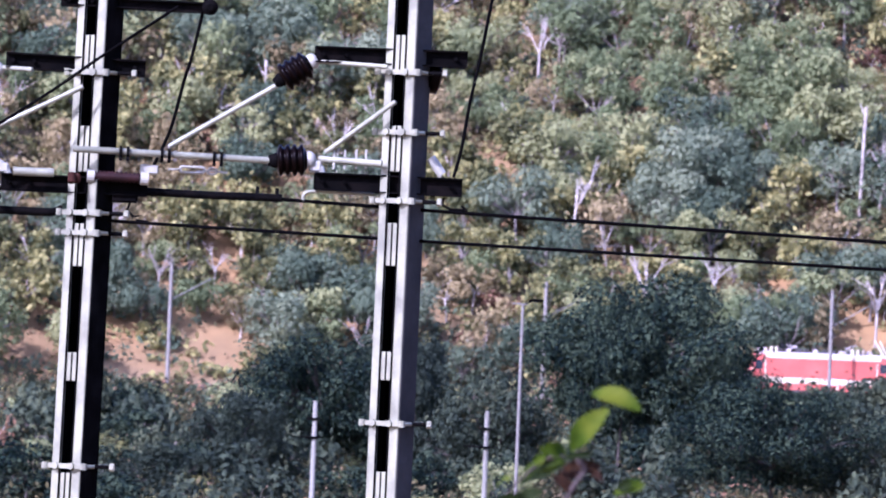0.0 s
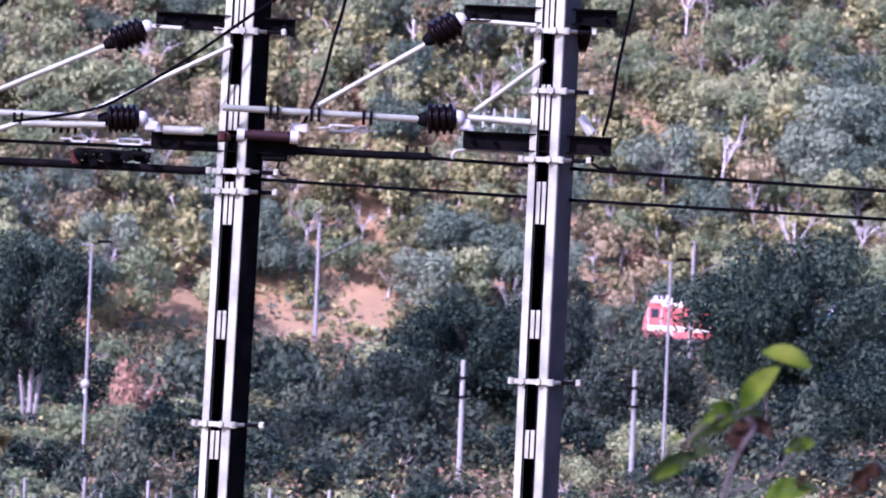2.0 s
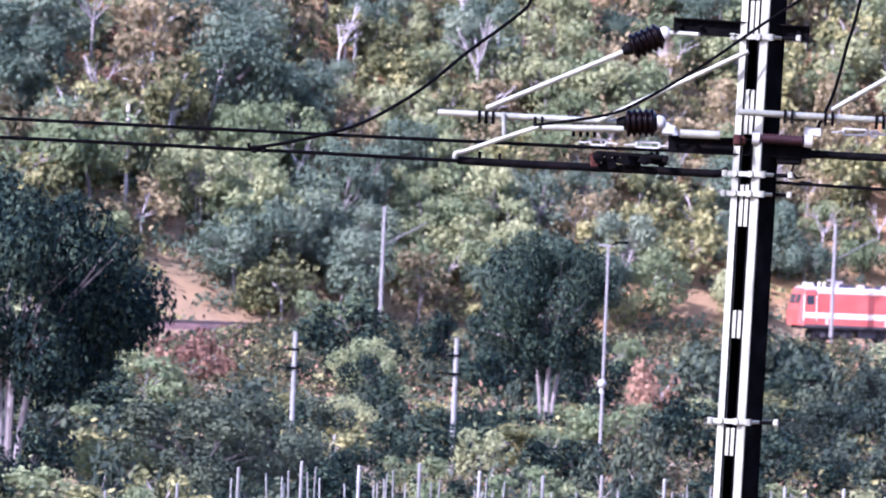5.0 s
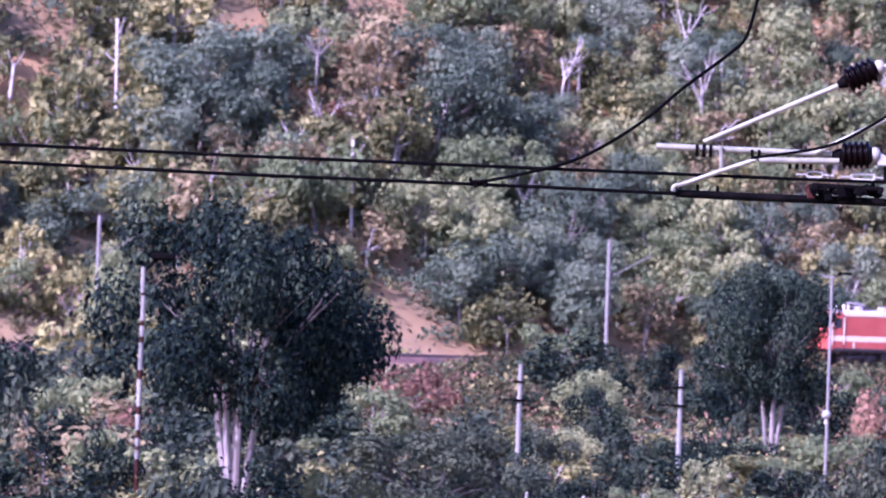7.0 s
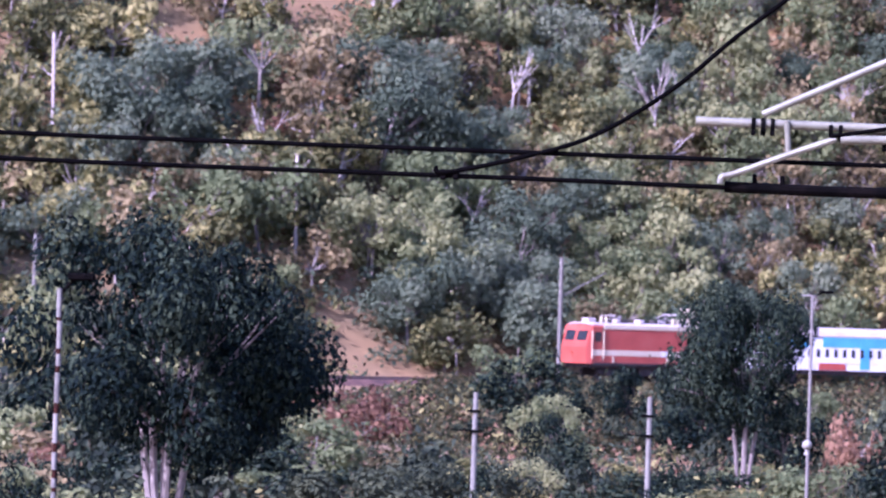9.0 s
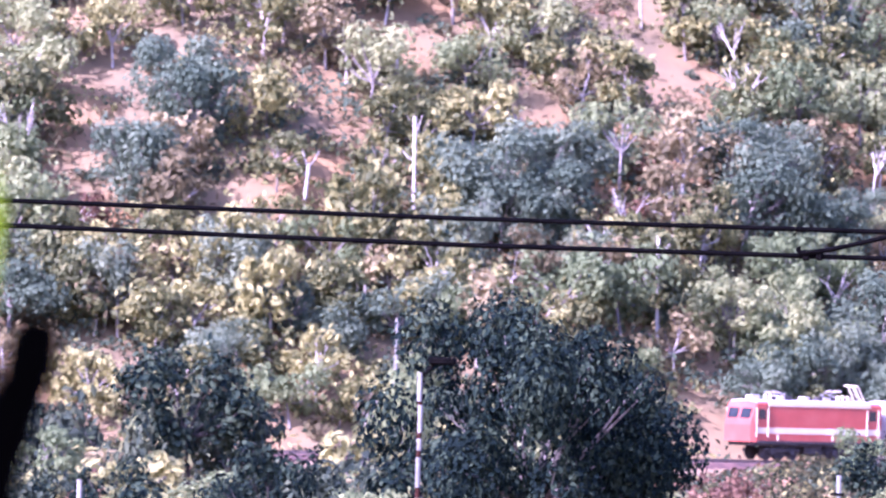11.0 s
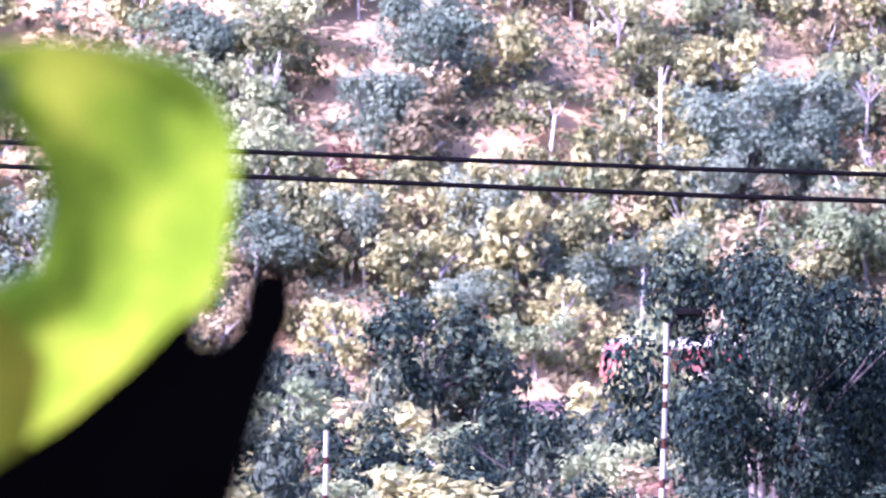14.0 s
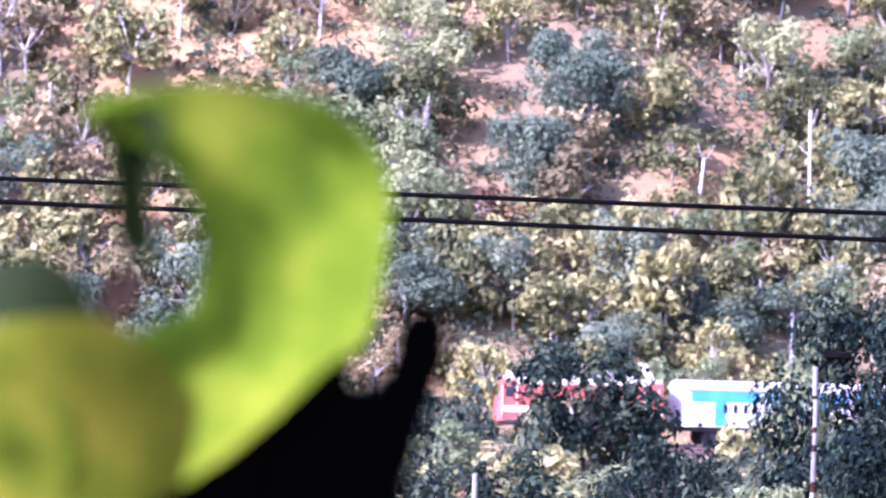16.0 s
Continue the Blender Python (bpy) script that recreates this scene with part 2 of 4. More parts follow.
# ---- ground, far track ----
def sheet(name, rows, material, label, smooth=True):
    """A surface from rows of points."""
    n = len(rows[0])
    me = bpy.data.meshes.new(name)
    me.from_pydata([p for r in rows for p in r], [], [(i * n + j, i * n + j + 1, i * n + n + j + 1, i * n + n + j) for i in range(len(rows) - 1) for j in range(n - 1)])
    me.materials.append(material)
    if smooth:
        me.shade_smooth()
    return tagged(new(name, me), label, kind="structure")


def build_ground():
    bearings = [radians(a) for a in (*range(-180, -22, 8), *np.arange(-22, 14, 0.25), *range(14, 181, 8), 180)]
    radii = [0.01, 8, 20, 40, 60, 80, 100, 120, 150, 180, 210, 240, 270, *range(290, 640, 4), 680, 760, 900, 1200, 1800, 3000, 4500]
    sheet("ground", [[(r * math.sin(b), r * math.cos(b), ground_z(r * math.sin(b), r * math.cos(b))) for b in bearings] for r in radii],
          EARTH, "wooded hillside of reddish earth and dry grass behind flat land")


def track_point(b, side=0.0, z=0.0):
    r = track_radius(b) + side
    return r * math.sin(b), r * math.cos(b), -0.5 + z


def build_track():
    bs = [radians(-20 + 0.2 * i) for i in range(161)]
    section = [(-3.0, 0.0), (-2.0, 0.38), (2.0, 0.38), (3.4, 0.3), (5.5, 0.25)]
    sheet("track_bed", [[track_point(b, s, z) for b in bs] for s, z in section], BALLAST, "brown stone ballast bed of the far track", False)
    for side in (-0.84, 0.84):
        sheet("rail", [[track_point(b, side + s, z) for b in bs] for s, z in ((-0.04, 0.38), (-0.04, 0.56), (0.04, 0.56), (0.04, 0.38))], RAIL, "steel rail of the far track", False)


build_ground()
build_track()


# ---- trees ----
def leaves_mesh(name, rng, lobes, count, size, material, droop=0.3, fill=0.25, scatter=0.12, ruffle=0.42):
    """A crown of many small folded leaves spread over round lobes (x, y, z, radius)."""
    weights = np.array([l[3] ** 2 for l in lobes])
    pick = rng.choice(len(lobes), count, p=weights / weights.sum())
    L = np.array(lobes)[pick]
    d = rng.normal(size=(count, 3))
    d /= np.linalg.norm(d, axis=1)[:, None]
    rad = np.where(rng.random(count) < fill, rng.uniform(0.3, 0.9, count), rng.uniform(0.8, 1.12, count) * np.where(rng.random(count) < 0.08, 1.22, 1.0))
    c = L[:, :3] + d * (L[:, 3] * rad)[:, None] * np.array([1, 1, 0.85])
    loose = rng.random(count) < scatter
    c = c + np.where(loose[:, None], rng.normal(scale=1.0, size=(count, 3)) * (L[:, 3:4] * 0.75), 0.0)
    nrm = d + rng.normal(scale=ruffle, size=(count, 3)) + np.array([0, 0, droop])
    nrm /= np.linalg.norm(nrm, axis=1)[:, None]
    t = np.cross(nrm, rng.normal(size=(count, 3)))
    t /= np.linalg.norm(t, axis=1)[:, None]
    b = np.cross(nrm, t)
    s = (size * rng.uniform(0.6, 1.35, count))[:, None]
    v = np.stack([c - t * s * 0.6, c + b * s * 0.34 + nrm * s * 0.1, c + t * s * 0.6, c - b * s * 0.34 + nrm * s * 0.1], axis=1).reshape(-1, 3)
    me = bpy.data.meshes.new(name)
    me.from_pydata(v.tolist(), [], np.arange(count * 4).reshape(-1, 4).tolist())
    me.materials.append(material)
    return me


def limbs(bm, rng, h, r, lobes, lean=0.0):
    """A tapered trunk with a limb into every lobe."""
    fork = Vector((lean * h * 0.4, 0, h * 0.42))
    rod(bm, (0, 0, -0.4), fork, r, r * 0.72, seg=7)
    for x, y, z, q in lobes:
        if len(lobes) > 20 and rng.random() < 0.6:
            continue
        mid = fork.lerp(Vector((x, y, z)), 0.55) + Vector(rng.normal(scale=0.12 * h / 5, size=3).tolist())
        rod(bm, fork, mid, r * 0.5, r * 0.34, seg=5)
        rod(bm, mid, (x, y, z), r * 0.34, r * 0.12, seg=5)
        for _ in range(2):
            e = Vector((x, y, z)) + Vector(rng.normal(size=3).tolist()).normalized() * q * 0.95
            rod(bm, mid, e, r * 0.2, r * 0.05, seg=4)


def make_tree(name, seed, h, w, n_lobes, count, leaf, material, bark, label, trunk=0.3, fill=0.25, low=0.36, lobe=0.2, scatter=0.12, ruffle=0.42, stems=0):
    rng = np.random.default_rng(seed)
    lobes = []
    for i in range(n_lobes):
        z = rng.uniform(low, 0.88)
        mid = (low + 0.9) / 2
        wide = math.sqrt(max(0.12, 1 - ((z - mid) / (0.95 - mid)) ** 2))
        a, rr = rng.uniform(0, 6.28), w * 0.46 * wide * rng.uniform(0.02 if n_lobes > 20 else 0.25, 1) ** 0.6
        z *= h
        q = w * rng.uniform(0.4, 1.4) * lobe
        if n_lobes > 20 and rng.random() < 0.2:
            rr, q = rr * 1.3, q * 0.8
        lobes.append((rr * math.cos(a), rr * math.sin(a), z, q))
    ob = thing(name, (0, 0, 0), label, "tree" if h > 2.6 else "shrub")
    bm = fresh()
    limbs(bm, rng, h, trunk * h * 0.06, lobes, rng.uniform(-0.15, 0.15))
    part("trunk", bm, bark, ob)
    for i in range(stems):
        a = 2 * math.pi * i / stems + rng.uniform(-0.4, 0.4)
        x, y = math.cos(a), math.sin(a)
        part("stem", cable(fresh(), smoothed([(0.25 * x, 0.25 * y, -0.4), (0.5 * x, 0.4 * y, h * 0.2), (0.7 * x, 0.7 * y, h * 0.36), (0.8 * x, 0.8 * y, h * 0.47)], 3), trunk * h * 0.045, 7), bark, ob)
    crown = new("crown", leaves_mesh("crown", rng, lobes, count, leaf, material, fill=fill, scatter=scatter, ruffle=ruffle))
    crown.parent = ob
    ORIGIN[crown.name] = Vector()
    return ob


def make_bare(seed, h, label):
    rng = np.random.default_rng(seed)
    ob = thing("bare_tree", (0, 0, 0), label, "tree")
    bm = fresh()
    top = Vector((rng.uniform(-0.08, 0.12) * h, 0, h * 0.62))
    rod(bm, (0, 0, -0.5), top, 0.015 * h, 0.01 * h, seg=6)
    for i in range(5):
        a = rng.uniform(0, 6.28)
        e = top + Vector((math.cos(a) * h * 0.2, math.sin(a) * h * 0.2, h * rng.uniform(0.12, 0.36)))
        s = Vector((0, 0, 0)).lerp(top, rng.uniform(0.75, 1))
        rod(bm, s, e, 0.008 * h, 0.004 * h, seg=5)
        for _ in range(2):
            rod(bm, s.lerp(e, 0.6), e + Vector(rng.normal(scale=h * 0.08, size=3).tolist()), 0.005 * h, 0.002 * h, seg=4)
    part("trunk", bm, PALE, ob)
    return ob


KINDS = {
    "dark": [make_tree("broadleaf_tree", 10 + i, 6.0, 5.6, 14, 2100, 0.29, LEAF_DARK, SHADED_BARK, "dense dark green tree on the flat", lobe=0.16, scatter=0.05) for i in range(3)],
    "teal": [make_tree("hill_tree", 15 + i, 6.0, 5.6, 15, 2100, 0.29, LEAF_TEAL, BARK, "dense bluish green tree on the hillside", lobe=0.17, scatter=0.05, ruffle=0.35) for i in range(4)],
    "green": [make_tree("leafy_tree", 20 + i, 5.6, 4.8, 13, 1350, 0.31, LEAF_MID, BARK, "green leafy tree on the hillside", lobe=0.17, scatter=0.1) for i in range(4)],
    "low_olive": [make_tree("scrub_tree", 35 + i, 4.2, 4.4, 12, 720, 0.38, LEAF_OLIVE, BARK, "low spreading olive scrub tree on the hillside", fill=0.4, low=0.28, lobe=0.14, scatter=0.2, ruffle=0.8) for i in range(3)],
    "olive": [make_tree("teak_tree", 30 + i, 5.4, 3.8, 10, 640, 0.42, LEAF_OLIVE, PALE, "olive teak tree with large loose leaves on the hillside", fill=0.35, lobe=0.16, scatter=0.25, ruffle=0.8) for i in range(5)],
    "tan": [make_tree("dry_tree", 40 + i, 5.0, 3.8, 9, 480, 0.36, LEAF_TAN, PALE, "half-dry tree with tan leaves on the hillside", fill=0.4, lobe=0.16, scatter=0.25, ruffle=0.6) for i in range(4)],
    "red": [make_tree("dry_bush", 50 + i, 2.4, 3.2, 8, 520, 0.26, LEAF_RED, PALE, "dry reddish bush on bare earth", fill=0.4, lobe=0.16) for i in range(2)],
    "bush": [make_tree("green_bush", 60 + i, 2.3, 3.2, 9, 700, 0.28, LEAF_GREY, BARK, "low grey-green bush on the slope", low=0.2, lobe=0.16) for i in range(3)],
    "bare": [make_bare(70 + i, 7.0, "leafless pale-barked tree on the hillside") for i in range(3)],
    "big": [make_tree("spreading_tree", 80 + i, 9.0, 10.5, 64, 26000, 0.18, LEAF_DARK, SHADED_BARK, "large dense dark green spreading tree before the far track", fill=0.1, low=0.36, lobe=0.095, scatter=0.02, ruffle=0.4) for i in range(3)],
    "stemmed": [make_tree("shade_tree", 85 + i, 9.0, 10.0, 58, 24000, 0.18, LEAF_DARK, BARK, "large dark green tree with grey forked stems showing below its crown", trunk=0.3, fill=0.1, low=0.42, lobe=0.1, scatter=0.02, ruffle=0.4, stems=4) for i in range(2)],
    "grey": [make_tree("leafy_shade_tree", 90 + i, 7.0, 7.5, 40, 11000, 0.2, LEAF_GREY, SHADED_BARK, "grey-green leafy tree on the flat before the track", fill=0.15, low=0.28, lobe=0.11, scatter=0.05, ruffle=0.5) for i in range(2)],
}
USED = {}


def plant(kind, at, scale, rng):
    if kind == "olive" and rng.random() < 0.45:
        kind = "low_olive"
    models = KINDS[kind]
    src = models[int(rng.integers(len(models)))]
    m = pose(at.x, at.y, at.z, rng.uniform(-4, 4), rng.uniform(-4, 4), rng.uniform(0, 360))
    if src.name not in USED:
        ob = USED[src.name] = src
        ob.matrix_basis = m @ Matrix.Diagonal((scale, scale, scale, 1))
        return ob
    ob = copy_thing(src, m)
    ob.scale = (scale, scale, scale * rng.uniform(0.88, 1.12))
    return ob


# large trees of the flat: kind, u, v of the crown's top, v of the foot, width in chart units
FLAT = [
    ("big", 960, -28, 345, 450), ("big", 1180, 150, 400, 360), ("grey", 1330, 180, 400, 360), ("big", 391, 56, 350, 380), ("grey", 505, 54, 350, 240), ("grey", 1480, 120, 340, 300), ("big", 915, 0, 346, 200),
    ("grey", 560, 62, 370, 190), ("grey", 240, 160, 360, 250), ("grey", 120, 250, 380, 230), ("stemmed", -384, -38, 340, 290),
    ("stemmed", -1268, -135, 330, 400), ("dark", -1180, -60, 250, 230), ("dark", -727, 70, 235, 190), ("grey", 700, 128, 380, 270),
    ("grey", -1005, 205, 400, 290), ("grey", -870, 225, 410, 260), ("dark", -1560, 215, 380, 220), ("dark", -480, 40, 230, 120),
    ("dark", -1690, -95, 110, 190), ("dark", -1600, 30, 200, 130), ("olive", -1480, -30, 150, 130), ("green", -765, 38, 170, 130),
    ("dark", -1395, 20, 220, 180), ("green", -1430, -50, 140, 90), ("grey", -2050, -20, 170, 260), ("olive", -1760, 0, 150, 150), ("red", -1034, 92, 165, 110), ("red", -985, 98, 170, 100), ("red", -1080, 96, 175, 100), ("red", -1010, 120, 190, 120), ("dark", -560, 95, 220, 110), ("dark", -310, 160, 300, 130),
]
WIDTH = {"big": 10.5, "stemmed": 10.0, "grey": 7.5, "dark": 5.6, "green": 4.8, "olive": 3.8, "low_olive": 4.4, "tan": 3.8, "red": 3.2, "bush": 3.2}
HEIGHT = {"big": 9.0, "stemmed": 9.0, "grey": 7.0, "dark": 6.0, "green": 5.6, "olive": 5.4, "low_olive": 4.2, "tan": 5.0, "red": 2.4, "bush": 2.3}


def open_above(u):
    """How high growth before the track may stand, where the train is seen."""
    for u0, u1, v in ((1110, 1700, 85), (600, 800, 135), (230, 600, 60), (20, 230, 112), (-690, -600, 60), (-900, -690, 45), (-1120, -900, 84), (-1640, -1445, 42)):
        if u0 < u < u1:
            return v
    return -999


def flat_at(u, v):
    """Where the sight line meets the flat."""
    e, b, f, k = far_ray(u, v)
    d = min((e.z + 0.5) / max(math.tan(f), 1e-4), reach(u, 0.985))
    return Vector((e.x + d * math.sin(b), e.y + d * math.cos(b), 0)), d


def plant_at(kind, u, v, foot, w, rng):
    """Plants on the flat so that the top shows at u, v and the crown is w wide on the chart."""
    p, d = flat_at(u, foot)
    top = far_at(u, v, d)
    g = ground_z(p.x, p.y) - 0.05
    across, tall = w * far_ray(u, v)[3] / F * d / WIDTH[kind], (top.z - g) / HEIGHT[kind] / 0.93
    if tall <= 0.08:
        return
    ob = plant(kind, Vector((p.x, p.y, g)), 1.0, rng)
    ob.scale = (across, across, min(tall, across * 2.4))


def plant_flat():
    rng = np.random.default_rng(5)
    for kind, u, v, foot, w in FLAT:
        plant_at(kind, u, v, foot, w, rng)
    spots = [(rng.uniform(-1450, 1500), rng.uniform(120, 410)) for _ in range(270)] + [(rng.uniform(-2560, -1120), rng.uniform(-30, 170)) for _ in range(230)]
    for u, v in spots:
        v = max(v, open_above(u) + 10 + rng.uniform(0, 25))
        kind = str(rng.choice(["bush", "olive", "green", "red", "tan", "dark"], p=[0.38, 0.1, 0.18, 0.01, 0.03, 0.3] if -650 < u < 200 else [0.36, 0.06, 0.2, 0.0, 0.0, 0.38] if u > -1000 else [0.2, 0.3, 0.2, 0.03, 0.07, 0.2]))
        plant_at(kind, u, v, v + rng.uniform(60, 130), rng.uniform(90, 170), rng)
    for u0 in range(-1500, 1000, 55):
        u = u0 + rng.uniform(-25, 25)
        v = fence_top(u) + rng.uniform(14, 50)
        plant_at("dark", u, v, v + rng.uniform(60, 90), rng.uniform(60, 120), rng)


def fence_top(u):
    """Chart height of the tops of the fence, which falls to the right."""
    return 368 + 0.055 * (u + 504)


# bare earth left open on the slope: u, v, half width, half height
OPEN = [(186, 62, 95, 44), (-144, 74, 40, 30), (-1102, -464, 90, 36), (-1258, -378, 60, 34), (-1387, -486, 60, 50),
        (-1783, -414, 60, 60), (-1538, -313, 45, 35), (-1625, -285, 110, 22), (-1264, -376, 40, 30), (30, 90, 60, 40), (-1990, -470, 70, 60)]
# the sorts seen on the slope: u, v, reach, kind
STANDS = [(-1034, 66, 95, "red"), (-1733, -320, 60, "teal"), (-1704, -428, 60, "teal"), (-1229, -299, 90, "teal"), (-919, -299, 80, "teal"), (-905, -148, 120, "green"),
          (-922, -302, 90, "teal"), (-881, -76, 110, "teal"), (-560, -60, 120, "green"), (-700, -30, 100, "teal"), (-420, -20, 100, "teal"),
          (-330, -300, 120, "green"), (900, -300, 130, "green"), (1250, -330, 160, "green"), (680, -350, 90, "green"), (1050, -200, 120, "teal"),
          (-1240, 30, 110, "teal"), (-1500, -150, 110, "olive"), (-1420, -200, 90, "olive"), (-330, -130, 90, "tan"), (-130, -250, 100, "tan"),
          (250, -100, 110, "olive"), (100, -180, 90, "tan"), (700, -220, 90, "olive"), (-1700, -200, 100, "olive"), (-1850, -100, 90, "olive"),
          (-2000, -250, 110, "green"), (-1481, 25, 50, "red"), (-1480, -110, 40, "red"), (-1640, -10, 90, "olive"), (-1390, -330, 80, "olive")]


def plant_hill():
    rng = np.random.default_rng(11)
    for u0 in range(-2560, 1560, 62):
        for v0 in range(-640, 150, 46):
            u, v = u0 + rng.uniform(-30, 30), v0 + rng.uniform(-22, 22)
            if any(((u - a) / c) ** 2 + ((v - b) / e) ** 2 < 1 for a, b, c, e in OPEN):
                if rng.random() < 0.88:
                    continue
                kind = "red"
            else:
                near = [s for s in STANDS if math.hypot(u - s[0], v - s[1]) < s[2]]
                if near and rng.random() < 0.85:
                    kind = near[0][3]
                else:
                    sorts = [0.06, 0.12, 0.44, 0.25, 0.03, 0.03, 0.07] if u < -1050 else [0.14, 0.22, 0.34, 0.2, 0.03, 0.04, 0.03]
                    kind = str(rng.choice(["teal", "green", "olive", "tan", "bush", "bare", "red"], p=sorts))
                    if u < -1050 and v < -230 and rng.random() < 0.3:
                        continue
            p, d = hill_at(u, v + 50)
            if d < track_radius(math.atan2(p.x, p.y)) + 4:
                continue
            plant(kind, Vector((p.x, p.y, p.z - 0.2)), rng.uniform(0.65, 1.1) * d * far_ray(u, v)[3] / 430, rng)


def slim_trunks():
    """Tall pale stems that stand out on the slope: u and v of the foot, u and v of the top."""
    rng = np.random.default_rng(33)
    for u0, v0, u1, v1 in ((-1098, -89, -1093, -240), (1345, -122, 1360, -345), (-985, -215, -950, -335), (-1400, -235, -1396, -388), (-1421, -398, -1418, -470),
                           (1122, -400, 1122, -490), (932, -55, 936, -140), (-468, -275, -465, -415), (300, -330, 300, -430), (-330, -320, -335, -420),
                           (-1540, -260, -1532, -330), (-2020, -480, -2015, -540), (-720, -330, -715, -420), (520, -150, 525, -230), (1010, -280, 1000, -350),
                           (-1270, -320, -1268, -390), (-1860, -180, -1855, -250), (795, -30, 795, -90), (730, -260, 735, -330), (-1500, -95, -1480, -150)):
        p, d = hill_at(u0, v0)
        q = far_at(u1, v1, d)
        ob = thing("slim_tree", p, "tall slim pale trunk with a few bare twigs on the slope", "tree")
        bm = cable(fresh(), [p - Vector((0, 0, 0.3)), p.lerp(q, 0.5) + Vector((rng.uniform(-0.08, 0.08), 0, 0)), q], 0.11, 7)
        part("trunk", bm, PALE, ob)
        for i in range(3):
            a = p.lerp(q, rng.uniform(0.6, 0.95))
            e = a + Vector((rng.uniform(-0.9, 0.9), rng.uniform(-0.4, 0.4), rng.uniform(0.5, 1.3)))
            part("twig", cable(fresh(), [a, a.lerp(e, 0.5) + Vector((0, 0, -0.1)), e], 0.04, 5), PALE, ob)


def scrub(name, seed, n, per, size, material, label, kinds, share=0.9):
    """Low scrub and dry grass in clumps over the slope and the flat."""
    rng = np.random.default_rng(seed)
    centres = []
    while len(centres) < n:
        b = rng.uniform(-0.235, 0.135)
        r = track_radius(b) + (rng.uniform(7, 120) if rng.random() < share else -rng.uniform(6, 285))
        x, y = r * math.sin(b), r * math.cos(b)
        p = (x, y, ground_z(x, y))
        u, v = chart_of(p)
        if any(((u - a) / c) ** 2 + ((v - q) / e) ** 2 < 1 for a, q, c, e in OPEN) and rng.random() < 0.72:
            continue
        if noise.noise(Vector((x * 0.06, y * 0.06, seed))) < kinds:
            continue
        tall = rng.uniform(0.6, 1.7)
        if r < track_radius(b) and v - tall * 28 < open_above(u):
            continue
        centres.append((*p, tall))
    c = np.repeat(np.array(centres), per, axis=0)
    d = rng.normal(size=(len(c), 3))
    d /= np.linalg.norm(d, axis=1)[:, None]
    d[:, 2] = np.abs(d[:, 2])
    o = c[:, :3] + d * (c[:, 3:4] * rng.uniform(0.5, 1.0, (len(c), 1))) * np.array([1.1, 1.1, 0.9])
    nrm = d + rng.normal(scale=0.6, size=d.shape)
    nrm /= np.linalg.norm(nrm, axis=1)[:, None]
    t = np.cross(nrm, rng.normal(size=d.shape))
    t /= np.linalg.norm(t, axis=1)[:, None]
    w = np.cross(nrm, t)
    s = (size * rng.uniform(0.6, 1.4, len(c)) * np.hypot(c[:, 0], c[:, 1]) / 380)[:, None]
    v = np.stack([o - t * s * 0.6, o + w * s * 0.32 + nrm * s * 0.1, o + t * s * 0.6, o - w * s * 0.32 + nrm * s * 0.1], axis=1).reshape(-1, 3)
    me = bpy.data.meshes.new(name)
    me.from_pydata(v.tolist(), [], np.arange(len(c) * 4).reshape(-1, 4).tolist())
    me.materials.append(material)
    tagged(new(name, me), label, "undergrowth", kind="stuff")


def plant_foot():
    """Growth along the foot of the nearer slope."""
    rng = np.random.default_rng(17)
    for u0 in range(-2560, -1080, 70):
        for v0 in range(-150, 50, 44):
            u, v = u0 + rng.uniform(-30, 30), v0 + rng.uniform(-20, 20)
            p, d = hill_at(u, v)
            if d > reach(u) + 5:
                kind = str(rng.choice(["teal", "green", "olive", "bush", "tan"], p=[0.2, 0.2, 0.35, 0.15, 0.1]))
                plant(kind, Vector((p.x, p.y, p.z - 0.2)), rng.uniform(0.5, 0.9) * d * far_ray(u, v)[3] / 430, rng)


plant_flat()
plant_hill()
plant_foot()
slim_trunks()
scrub("green_undergrowth", 2, 4200, 34, 0.32, LEAF_TEAL, "green scrub on the slope", -0.1)
scrub("olive_undergrowth", 7, 4000, 28, 0.36, LEAF_OLIVE, "olive scrub with loose leaves on the slope", -0.15)
scrub("flat_undergrowth", 4, 11000, 20, 0.32, LEAF_LOW, "green and brown scrub covering the flat", -0.4, 0.0)
scrub("brown_undergrowth", 5, 700, 20, 0.32, LEAF_RED, "withered brown scrub on the flat", 0.05, 0.15)
scrub("dry_undergrowth", 9, 5000, 24, 0.34, LEAF_TAN, "dry tan grass and scrub on the slope", -0.1)
for models in KINDS.values():
    for ob in models:
        if ob.name not in USED:
            for o in (*ob.children_recursive, ob):
                bpy.data.objects.remove(o)


